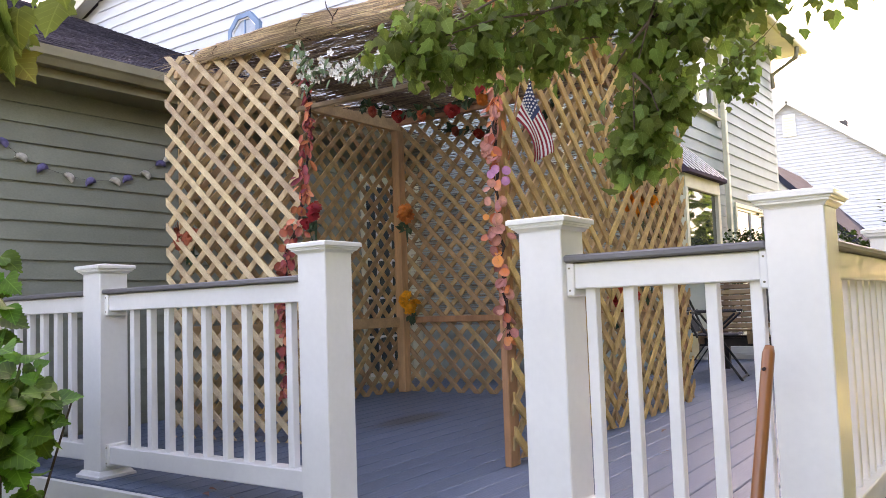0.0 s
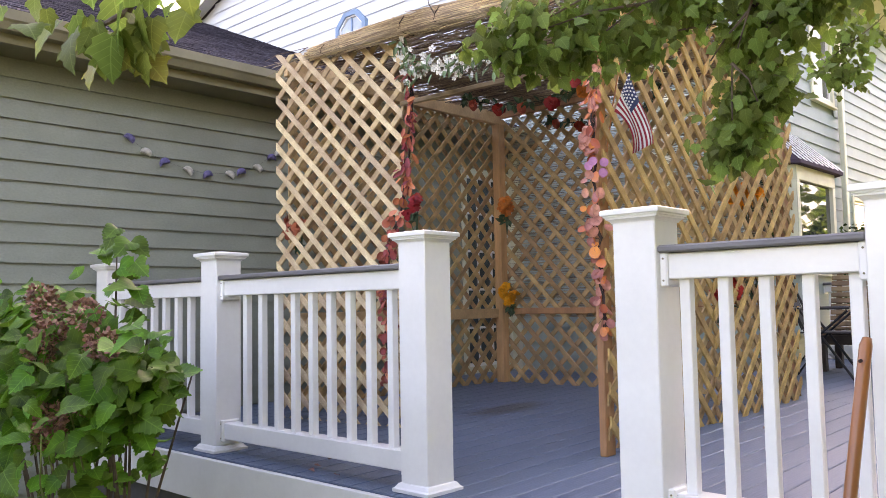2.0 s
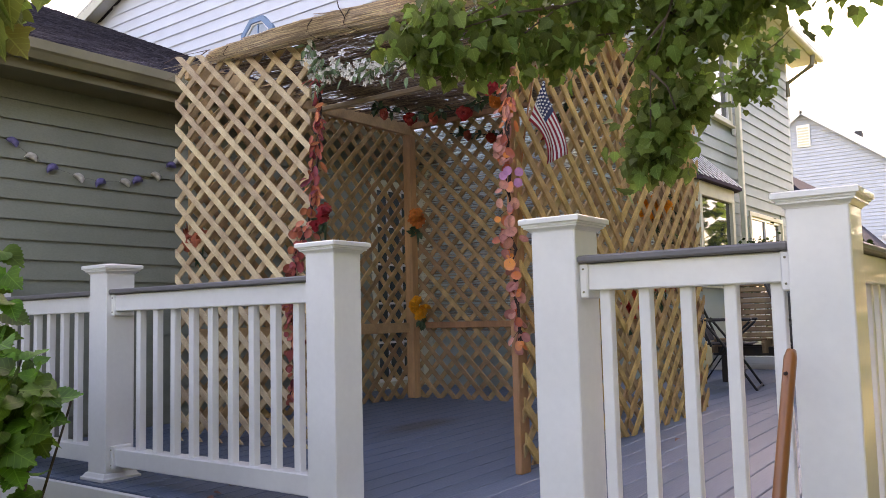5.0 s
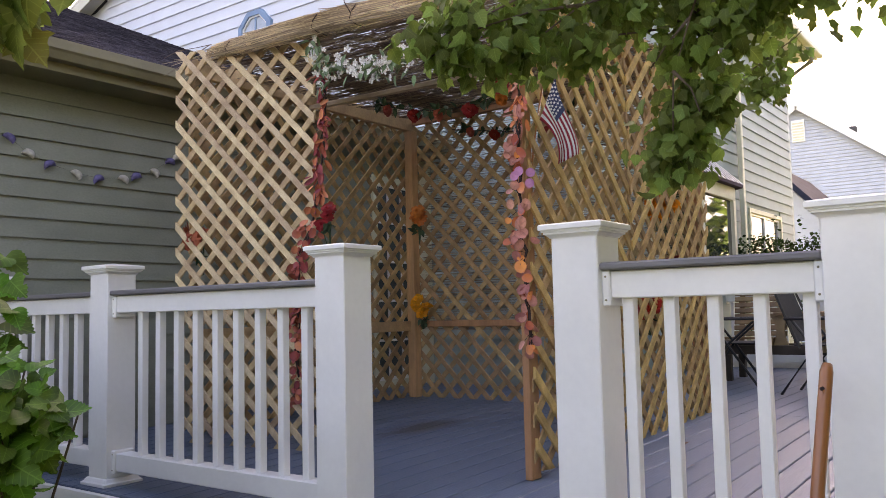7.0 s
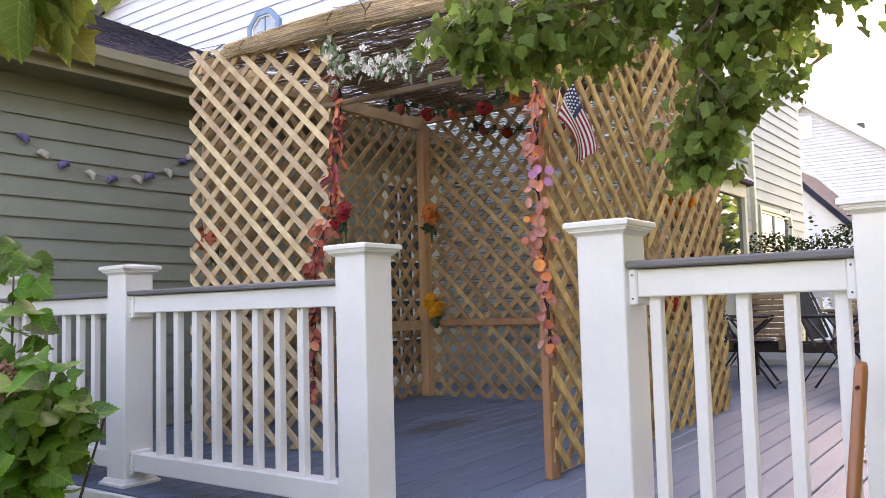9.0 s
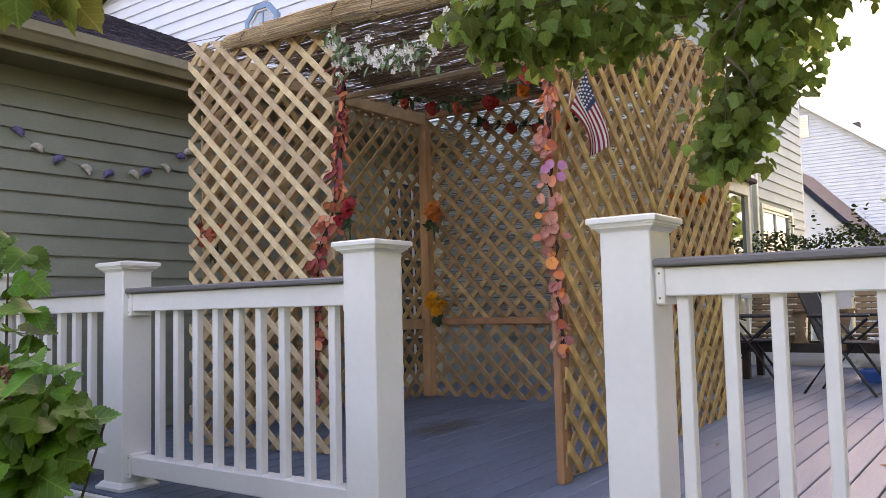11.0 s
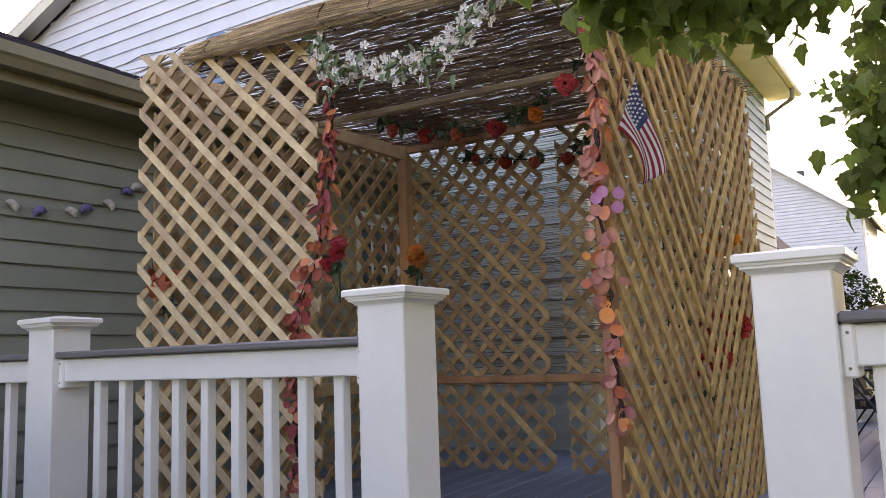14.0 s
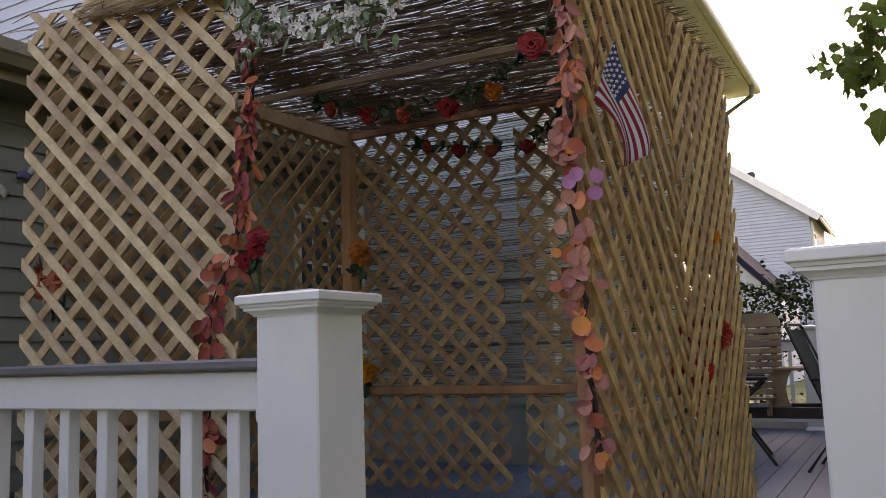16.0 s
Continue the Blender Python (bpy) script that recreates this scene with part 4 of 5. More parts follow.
for k in range(330):
    t = wr.random() * 6.99
    p = wpath[int(t)].lerp(wpath[int(t) + 1], t - int(t)) - wg.location
    p = p + Vector((wr.gauss(0, 0.02), wr.uniform(-0.06, 0.02), wr.gauss(-0.015, 0.035)))
    d = Vector((wr.gauss(0.2, 0.5), -1, wr.gauss(0, 0.5)))
    if k % 5 < 3:
        share("blossom", WHITE_BLOOM, Matrix.Translation(p) @ d.to_track_quat("Z", "Y").to_matrix().to_4x4() @ Matrix.Scale(wr.uniform(0.5, 0.9), 4), wg)
    else:
        share("leaf", WLEAF, aim(p, (wr.gauss(0, 0.8), -0.4, wr.gauss(-0.6, 0.6)), wr.uniform(-1, 1)), wg)
for k in range(16):
    p = Vector((0.13 + wr.gauss(0, 0.025), -0.10 + wr.gauss(0, 0.02), 2.28 - k * 0.011)) - wg.location
    share("leaf" if k % 2 else "blossom", WLEAF if k % 2 else WHITE_BLOOM, aim(p, (wr.gauss(0, 0.5), -0.3, -1), wr.uniform(-1, 1)) @ Matrix.Scale(0.8, 4), wg)


def flower_bunch(at, label, mat, rad, heads, seed, facing=(0.4, -1, 0.2), stalk=0.25, petals=11):
    r = random.Random(seed)
    e = thing("silk_flower_bunch", label, "flowers", at, "flower bunches")
    me = bloom_mesh("flower_head", rad * 0.55, mat, petals, 3, seed, 0.5)
    F = Vector(facing).normalized()
    for k in range(heads):
        off = Vector((r.gauss(0, 1), r.gauss(0, 0.6), r.gauss(0, 0.8))) * rad * 0.45
        part("stalk", tube(bmesh.new(), [off, Vector((0, 0.03, -stalk))], 0.003, 4), SILK_GREEN, e)
        share("flower_head", me, Matrix.Translation(off + F * 0.02) @ (F + Vector((r.gauss(0, 0.5), r.gauss(0, 0.3), r.gauss(0, 0.5)))).to_track_quat("Z", "Y").to_matrix().to_4x4(), e)
    for k in range(14):
        share("leaf", GREEN_LEAF, aim(Vector((r.gauss(0, 0.02), 0.01, -rad * r.uniform(0.4, 1.3))), (r.gauss(0, 1), r.gauss(-0.5, 0.4), r.gauss(-0.3, 0.6)), r.uniform(-1, 1)), e)
    return e


flower_bunch((0.095, -0.06, 1.385), "deep red silk dahlia with dark leaves on the dark post", RED, 0.072, 4, 31, petals=15)
flower_bunch((CX + 0.19, CY - 0.17, 1.65), "orange silk sunflowers with dark leaves on the corner post", ORANGE, 0.12, 5, 32, petals=13)
flower_bunch((CX + 0.185, CY - 0.09, 0.835), "amber silk chrysanthemums on the mid rail", AMBER, 0.115, 5, 33, stalk=0.14, petals=16)
flower_bunch((DX + 0.13, -0.095, 1.32), "rust silk flowers with dark leaves behind the lattice", RUST, 0.12, 6, 34)
flower_bunch((BXX - 0.05, 1.98, 1.45), "orange silk flowers fixed inside the outer lattice", BRIGHT_ORANGE, 0.115, 10, 35, (1, -0.5, 0))
flower_bunch((BXX - 0.05, 2.00, 0.98), "red silk flowers fixed inside the outer lattice", RED_BRIGHT, 0.12, 12, 36, (1, -0.5, 0))
flower_bunch((BXX - 0.05, 1.55, 0.80), "red silk flowers low on the outer lattice", RED_BRIGHT, 0.12, 11, 37, (1, -0.5, 0))

# ---------------------------------------------------------------- flag
flag = thing("flag", "small American flag on a stick fixed to the lattice", "flag", (BXX + 0.045, 0.02, 1.5))
part("stick", tube(bmesh.new(), [(-0.02, 0.02, -0.05), (-0.015, 0.09, 0.25), (0.03, 0.135, 0.56)], 0.005, 6), HANDLE, flag)
fb = bmesh.new()
NU, NV = 26, 16
def cloth(u, v):
    """u along the fly (hanging down), v across the stripes; a point in the flag's own frame."""
    k = u * u * (3 - 2 * u)
    sx = (-0.045 + 0.090 * v) * (1 - k) + (0.040 + 0.120 * v) * k + 0.025 * math.sin(math.pi * u) * (1 - v)
    z = (0.26 + 0.22 * v) * (1 - u) + (0.030 + 0.057 * v) * u + 0.040 * math.sin(math.pi * u ** 0.8) * (1 - v)
    w = 0.018 * math.sin(v * 8 + u * 2.2) * (0.4 + 0.8 * u)
    return Vector((0.03 + 0.75 * sx + 0.66 * w, 0.13 + 0.66 * sx - 0.75 * w, z))
grid = [[fb.verts.new(cloth(i / NU, j / 13)) for j in range(14)] for i in range(NU + 1)]
for i in range(NU):
    for j in range(13):
        fc = fb.faces.new((grid[i][j], grid[i + 1][j], grid[i + 1][j + 1], grid[i][j + 1]))
        fc.material_index = 2 if (j >= 6 and i < NU * 0.40) else (0 if j % 2 == 0 else 1)
cl = part("cloth", fb, (FLAG_RED, FLAG_WHITE, FLAG_BLUE), flag, "red, white and blue striped cloth", True)
cl.modifiers.new("thickness", "SOLIDIFY").thickness = 0.0015
for a in range(6):
    for b in range(5):
        u, v = 0.03 + 0.062 * a, (6.6 + 1.35 * b) / 13
        p, q, w = cloth(u, v), cloth(u + 0.02, v), cloth(u, v + 0.03)
        nrm = (q - p).cross(w - p).normalized()
        if nrm.y > 0:
            nrm = -nrm
        sb = bmesh.new()
        ring = [sb.verts.new((rr * math.cos(6.2832 * k / 10), rr * math.sin(6.2832 * k / 10), 0)) for k in range(10) for rr in ((0.0085 if k % 2 == 0 else 0.0036),)]
        sb.faces.new(ring)
        st = part("star", sb, FLAG_WHITE, cl)
        st.matrix_basis = Matrix.Translation(p + nrm * 0.0030) @ nrm.to_track_quat("Z", "Y").to_matrix().to_4x4()

# ---------------------------------------------------------------- shells on the wing wall
shells = thing("shell_garland", "string of white and purple shells hung on the siding", "garland", (WX + 0.02, -0.835, 1.985))
sp = [(-0.83, 2.03), (-0.697, 1.94), (-0.542, 1.88), (-0.352, 1.84), (-0.174, 1.82), (0.022, 1.845), (0.134, 1.875), (0.288, 1.93), (0.431, 2.03), (0.50, 2.07)]
part("string", tube(bmesh.new(), [(0.0, y + 0.8, z + 0.02 - 2.0) for y, z in sp], 0.0008, 4), STEM, shells)
for k, (y, z) in enumerate(sp):
    bm = bmesh.new()
    white = k % 2 == 1
    n = 7
    prev = None
    for i in range(n + 1):
        a = math.pi * i / n
        ring = []
        rr = 0.012 + 0.014 * math.sin(a)
        c = Vector((0, 0.042 * math.cos(a), 0.02 * math.sin(a)))
        for j in range(7):
            t = 6.2832 * j / 7
            ring.append(bm.verts.new(c + Vector((rr * 0.7 * math.cos(t), 0.2 * rr * math.sin(t), rr * math.sin(t)))))
        if prev:
            for j in range(7):
                bm.faces.new((prev[j], prev[(j + 1) % 7], ring[(j + 1) % 7], ring[j]))
        prev = ring
    s = part("shell", bm, SHELL_WHITE if white else SHELL_PURPLE, shells, "pale shell" if white else "purple shell", True)
    s.location = (0.012, y + 0.8, z - 2.0)
    s.rotation_euler = (rng.uniform(-0.7, 0.5), 0, 0)


# ---------------------------------------------------------------- maple branches
def maple_outline():
    """Half outline of a five-lobed leaf, from stalk to tip."""
    return [(0.0, 0.0), (-0.07, 0.14), (0.02, 0.29), (0.13, 0.41), (0.24, 0.39), (0.34, 0.47), (0.47, 0.55), (0.49, 0.40), (0.57, 0.30), (0.68, 0.27), (0.80, 0.18), (0.89, 0.07), (1.0, 0.0)]


def add_leaf(bm, m, size, bend, mi=0):
    half = maple_outline()
    uv = bm.loops.layers.uv.verify()
    place = {}

    def vert(x, y, z):
        v = bm.verts.new(m @ Vector((x * size, y * size, z * size)))
        place[v] = (x, 1 + y)
        return v

    mid = [vert(x, 0, -bend * x * x) for x in (0.0, 0.25, 0.5, 0.75, 1.0)]
    for s in (1, -1):
        rim = [vert(x, s * z, 0.10 * z - bend * x * x + 0.012 * (-1) ** k) for k, (x, z) in enumerate(half[1:-1])]
        loop = [mid[0], *rim, mid[4]]
        # a fan in four pieces from the midrib
        cuts = ((0, 3, 0, 1), (3, 6, 1, 2), (6, 9, 2, 3), (9, 12, 3, 4))
        for a, b, p, q in cuts:
            vs = [mid[p], *loop[a:b + 1], mid[q]]
            uniq = []
            for v in vs:
                if v not in uniq:
                    uniq.append(v)
            f = bm.faces.new(uniq if s > 0 else uniq[::-1])
            f.material_index = mi
            f.smooth = True
            for lp in f.loops:
                lp[uv].uv = place[lp.vert]


def foliage(name, clusters, seed, per, size, spread, yellow=0.0, parent=None, mats=(LEAF, LEAF_YELLOW)):
    r = random.Random(seed)
    bm = bmesh.new()
    for c in clusters:
        for k in range(per):
            p = Vector(c) + Vector((r.gauss(0, spread), r.gauss(0, spread), r.gauss(0, spread * 0.7)))
            d = Vector((r.gauss(0, 0.5), r.gauss(0, 0.5), -1.0 + r.gauss(0, 0.3)))
            m = facing(p, (r.gauss(0.1, 0.75), -0.8 + r.gauss(0, 0.6), 0.4 + r.gauss(0, 0.5)), d)
            add_leaf(bm, m, size * r.uniform(0.6, 1.2), r.uniform(0.1, 0.55), 1 if r.random() < yellow else 0)
    ob = part(name, bm, mats, parent, "dense green lobed leaves")
    ob["kind"] = "stuff"
    return ob


maple = thing("maple_tree", "maple tree with drooping leafy branches before the deck", "tree", (5.6, -1.6, -0.72))
def rel(p):
    return Vector(p) - maple.location
part("trunk", tube(bmesh.new(), [rel((5.6, -1.6, -0.75)), rel((5.55, -1.6, 0.5)), rel((5.5, -1.55, 1.8)), rel((5.3, -1.6, 3.2)), rel((5.2, -1.6, 4.3))], [0.2, 0.16, 0.14, 0.10, 0.04], 12), BARK, maple)
limbs = [[(5.4, -1.57, 2.6), (4.3, -1.2, 2.75), (3.3, -0.9, 2.35), (2.9, -0.75, 2.0), (2.55, -0.72, 1.7), (2.44, -0.72, 1.35)],
         [(3.3, -0.9, 2.35), (2.8, -1.1, 2.1), (2.4, -1.2, 1.9), (2.1, -1.4, 1.72), (1.95, -1.55, 1.55)],
         [(2.9, -0.75, 2.0), (2.6, -0.7, 1.85), (2.45, -0.75, 1.78), (2.25, -1.0, 1.72)],
         [(3.3, -0.9, 2.35), (3.2, -0.1, 2.5), (2.85, 0.8, 2.4), (2.45, 1.2, 2.25), (2.15, 1.24, 2.1)],
         [(5.4, -1.57, 2.6), (4.4, -2.4, 2.6), (3.4, -2.9, 2.1), (2.7, -3.0, 1.55), (2.35, -3.0, 1.28), (2.1, -3.0, 1.28)]]
limbs += [[(2.62, -0.76, 1.98), (2.56, -0.80, 1.78), (2.50, -0.82, 1.58), (2.48, -0.79, 1.40)],
          [(2.56, -0.80, 1.78), (2.49, -0.83, 1.70), (2.43, -0.84, 1.62)],
          [(2.50, -0.82, 1.60), (2.56, -0.82, 1.53), (2.58, -0.80, 1.45)],
          [(2.40, -0.88, 1.90), (2.30, -1.10, 1.80), (2.22, -1.20, 1.70)],
          [(2.30, -1.10, 1.80), (2.20, -1.25, 1.76), (2.10, -1.42, 1.68)]]
for lb in limbs:
    n = len(lb)
    r0 = 0.05 if lb[0][0] > 5 else 0.016 if lb[0][0] > 2.7 else 0.007
    part("limb", tube(bmesh.new(), [rel(p) for p in lb], [max(0.003, r0 * (1 - i / (n - 0.6)) ** 1.5) for i in range(n)], 7), BARK, maple)
mass = [(2.0, -1.52, 1.65), (2.05, -1.41, 1.74), (2.05, -1.4, 1.61), (2.13, -1.25, 1.72), (2.12, -1.25, 1.63), (2.23, -1.08, 1.7), (2.25, -1.04, 1.67), (2.36, -0.88, 1.82),
        (2.48, -0.72, 1.71), (2.51, -0.7, 1.55), (2.48, -0.71, 1.42), (2.54, -0.7, 1.46), (2.61, -0.7, 1.69), (2.72, -0.7, 1.78), (2.57, -0.7, 1.54), (2.46, -0.72, 1.36), (2.45, -0.72, 1.31), (2.19, -1.16, 1.83), (2.53, -0.7, 1.86), (2.75, -0.72, 1.85), (2.3, -0.95, 1.9), (2.43, -0.8, 1.9), (2.64, -0.7, 1.8), (2.86, -0.7, 1.84)]
foliage("leaves", [rel(p) for p in mass], 41, 84, 0.055, 0.056, 0.0, maple)
foliage("leaves", [rel(p) for p in ((2.95, -0.65, 1.8), (3.1, -0.62, 1.8), (3.25, -0.6, 1.82), (3.4, -0.6, 1.85))], 42, 18, 0.06, 0.06, 0.0, maple)
foliage("leaves", [rel(p) for p in ((2.14, 1.24, 2.10), (2.22, 1.24, 2.16), (2.24, 1.24, 2.06), (2.32, 1.24, 2.18), (2.34, 1.24, 2.06), (2.44, 1.25, 2.2), (2.27, 1.24, 2.25), (2.36, 1.24, 2.30), (2.22, 1.24, 1.99), (2.32, 1.24, 1.97))], 43, 22, 0.055, 0.045, 0.0, maple)
foliage("leaves", [rel(p) for p in ((2.02, -3.0, 1.35), (2.2, -3.0, 1.35), (2.24, -3.0, 1.28), (2.38, -3.0, 1.32), (2.48, -3.0, 1.34), (2.42, -3.0, 1.26), (2.36, -3.0, 1.24))], 44, 6, 0.075, 0.04, 0.0, maple)
foliage("leaves", [rel(p) for p in ((2.19, -3.0, 1.25), (2.38, -3.0, 1.21), (2.41, -3.0, 1.18))], 45, 2, 0.07, 0.018, 0.3, maple)

# Unseen crown, added to screen the sky from faces turned to +x
crown_r = random.Random(46)
shade_crown = []
for k in range(300):
    a, b = crown_r.uniform(0, 6.2832), crown_r.uniform(-0.75, 1.3)
    f = crown_r.uniform(0.55, 1.0)
    shade_crown.append((6.1 + f * 2.1 * math.cos(a) * math.cos(b), 0.2 + f * 4.8 * math.sin(a) * math.cos(b), 4.0 + f * 2.8 * math.sin(b)))
foliage("leaves", [rel(p) for p in shade_crown], 47, 44, 0.17, 0.26, 0.02, maple)

# ---------------------------------------------------------------- shrub by the deck
shrub = thing("hydrangea_bush", "leafy green hydrangea bush with faded brown blooms by the deck", "bush", (0.3, -2.3, -0.72))
srel = lambda p: Vector(p) - shrub.location
sr = random.Random(51)
sb = bmesh.new()
def ovate(bm, m, size, bend):
    w = (0.0, 0.30, 0.44, 0.36, 0.22, 0.0)
    mid = [bm.verts.new(m @ Vector((size * k / 5, 0, -bend * size * (k / 5) ** 2))) for k in range(6)]
    for s in (1, -1):
        rim = [bm.verts.new(m @ Vector((size * k / 5, s * w[k] * size, size * (0.16 * w[k] - bend * (k / 5) ** 2 + 0.02 * (-1) ** k)))) for k in range(1, 5)]
        for vs in ((mid[0], mid[1], rim[0]), (mid[1], mid[2], rim[1], rim[0]), (mid[2], mid[3], rim[2], rim[1]), (mid[3], mid[4], rim[3], rim[2]), (mid[4], mid[5], rim[3])):
            f = bm.faces.new(vs if s > 0 else vs[::-1])
            f.smooth = True
def toothed(bm, m, size, bend, lobe):
    """A broad saw-toothed leaf, heart-shaped at the stalk; lobe: how deep it is cut on one side."""
    uv = bm.loops.layers.uv.verify()
    n = 9
    place = {}

    def vert(x, y, z):
        v = bm.verts.new(m @ Vector((x * size, y * size, z * size)))
        place[v] = (x, 1 + y)
        return v

    sag = lambda x: -bend * x * x + 0.03 * math.sin(7 * x)
    mid = [vert(k / n, 0, sag(k / n)) for k in range(n + 1)]
    for s in (1, -1):
        rim = []
        for k in range(1, 2 * n):
            x = k / (2 * n)
            w = 0.47 * math.sin(math.pi * min(1, x * 1.03) ** 0.62) ** 0.9 * (1 - (lobe if s > 0 else 0.5 * lobe) * math.exp(-((x - 0.52) / 0.07) ** 2))
            tooth = 0.028 * (1 if k % 2 else -1)
            rim.append(vert(x - (0.10 * (1 - x) if x < 0.3 else 0) + tooth * 0.4, s * max(0.01, w + tooth), 0.22 * w + sag(x)))
        for k in range(n):
            vs = [mid[k], mid[k + 1]] + [rim[j] for j in (2 * k + 1, 2 * k, 2 * k - 1) if 0 <= j < len(rim)]
            f = bm.faces.new(vs if s < 0 else vs[::-1])
            f.smooth = True
            for lp in f.loops:
                lp[uv].uv = place[lp.vert]


def bush_top(x):
    """Height of the bush's outline along x."""
    return 0.80 - 0.24 * max(0, x - 0.5) ** 1.6


for k in range(1900):
    x = sr.uniform(-0.9, 1.42)
    deep = sr.gauss(0, 0.18)
    if deep > 0.12:
        deep = 0.12 - abs(sr.gauss(0, 0.10))
    y = -2.42 + deep * (0.4 + 0.6 * math.sqrt(max(0.0, 1 - ((x - 0.25) / 1.2) ** 2)))
    zt = bush_top(x) + sr.gauss(-0.02, 0.045)
    z = zt - abs(sr.gauss(0, 0.24)) - 0.5 * max(0, abs(y + 2.42) - 0.2)
    if z < -0.66 or x > 1.10 + 0.8 * max(0, z - 0.12):
        continue
    out = Vector((sr.gauss(0.35, 0.6), sr.gauss(-0.35, 0.6), sr.gauss(-0.25, 0.35)))
    turn = facing(srel((x, y, z)), (sr.gauss(0.35, 0.45), sr.gauss(-0.45, 0.45), 0.8), out)
    toothed(sb, turn, sr.uniform(0.045, 0.105), sr.uniform(0.05, 0.5), sr.choice((0, 0, 0.45)))
for x, y, z in ((0.93, -2.35, 1.04), (0.90, -2.36, 0.99), (1.03, -2.35, 0.985), (0.84, -2.35, 0.955), (1.06, -2.35, 0.915), (0.97, -2.36, 0.90), (0.93, -2.35, 0.84), (1.03, -2.33, 0.83), (0.96, -2.36, 0.77)):
    for k in range(2):
        toothed(sb, facing(srel((x, y, z)), (sr.gauss(0.3, 0.5), sr.gauss(-0.5, 0.4), 0.7), (sr.gauss(0.1, 0.9), sr.gauss(-0.2, 0.6), -0.3)), sr.uniform(0.06, 0.11), 0.25, sr.choice((0, 0.5, 0.6)))
lv = part("leaves", sb, BUSH_LEAF, shrub, "broad serrated green leaves")
lv["kind"] = "stuff"
for k in range(26):
    x = sr.uniform(-0.7, 1.3)
    tip = (x + sr.gauss(0, 0.05), -2.4 + sr.gauss(0, 0.10), bush_top(x) - 0.08)
    part("twig", tube(bmesh.new(), [srel((0.3 + 0.3 * (x - 0.3), -2.35, -0.74)), srel((0.3 + 0.75 * (x - 0.3), -2.33, -0.1)), srel(tip)], [0.008, 0.006, 0.003], 5), BARK, shrub)
part("twig", tube(bmesh.new(), [srel((0.78, -2.38, 0.0)), srel((0.94, -2.36, 0.6)), srel((0.93, -2.35, 1.04))], [0.006, 0.005, 0.002], 5), BARK, shrub)
BLOOMS = ((0.85, -2.55, 0.76), (1.10, -2.53, 0.74), (0.95, -2.58, 0.68), (1.22, -2.53, 0.645), (0.92, -2.60, 0.63), (0.66, -2.50, 0.80), (1.10, -2.52, 0.47), (0.95, -2.58, 0.36), (1.05, -2.62, 0.42), (1.22, -2.34, 0.55))
STALK = material("green_shrub_stalk", (0.16, 0.22, 0.06), 0.7, vary=0.2, scale=20)
for k in range(34):
    x = sr.uniform(-0.3, 1.25)
    zt = bush_top(x) + sr.uniform(-0.25, 0.02)
    y = -2.5 + sr.gauss(0, 0.1)
    part("stalk", tube(bmesh.new(), [srel((x - 0.08, y + 0.1, zt - 0.35)), srel((x, y + 0.02, zt - 0.15)), srel((x + sr.gauss(0.03, 0.05), y, zt))], [0.004, 0.003, 0.002], 4), STALK, shrub)
for bx, by, bz in BLOOMS:
    c = srel((bx, by, bz))
    bb = bmesh.new()
    for j in range(190):
        d = Vector((sr.gauss(0, 1), sr.gauss(0, 1), sr.gauss(0, 0.8))).normalized()
        ovate(bb, aim(c + d * 0.050 * sr.uniform(0.7, 1), d + Vector((sr.gauss(0, 0.6), sr.gauss(0, 0.6), 0.3)), sr.gauss(0, 1)), 0.017, 0.1)
    part("bloom_head", bb, BUSH_BLOOM, shrub, "faded brown-pink bloom")

# ---------------------------------------------------------------- dry leaves on the boards
for k, (x, y) in enumerate(((0.41, -1.12), (0.36, -1.05), (0.62, -1.13), (0.3, -0.9), (2.0, 0.6), (1.75, 1.2), (2.6, 1.0))):
    lb_ = bmesh.new()
    add_leaf(lb_, pose(0, 0, 0.004, 8, -6, 50 * k), 0.035, 0.5)
    ob = part("fallen_leaf", lb_, BUSH_BLOOM)
    ob.location = (x, y, deck_z(y) + 0.012)
    tagged(ob, "small dry brown leaf lying on the deck boards", "leaf", "fallen leaves")

# ---------------------------------------------------------------- clamp on the outer lattice
clamp = thing("spring_clamp", "small black spring clamp gripping the lattice edge", "clamp", (BXX + 0.05, EYY - 0.01, 0.68))
for sx in (-1, 1):
    part("jaw", tube(bmesh.new(), [(sx * 0.022, -0.05, 0.0), (sx * 0.026, 0.0, 0.0), (sx * 0.008, 0.05, 0.0)], [0.008, 0.011, 0.009], 6), BLACK_METAL, clamp)
    part("grip", tube(bmesh.new(), [(sx * 0.008, 0.05, 0.0), (sx * 0.04, 0.11, -0.02)], [0.009, 0.007], 6), BLACK_METAL, clamp)

# ---------------------------------------------------------------- broom handle
hd = thing("tool_handle", "varnished wooden tool handle leaning on the white post", "tool", (2.97, -1.55, -0.72))
part("shaft", tube(bmesh.new(), [(-0.03, -0.1, 0.0), (0.015, 0.14, 0.75), (0.052, 0.31, 1.34), (0.054, 0.318, 1.36)], [0.015, 0.017, 0.017, 0.012], 14), HANDLE, hd, smooth=True)
part("hanging_hole", tube(bmesh.new(), [(0.045, 0.275, 1.30), (0.05, 0.27, 1.302)], 0.005, 8), STEM, hd)


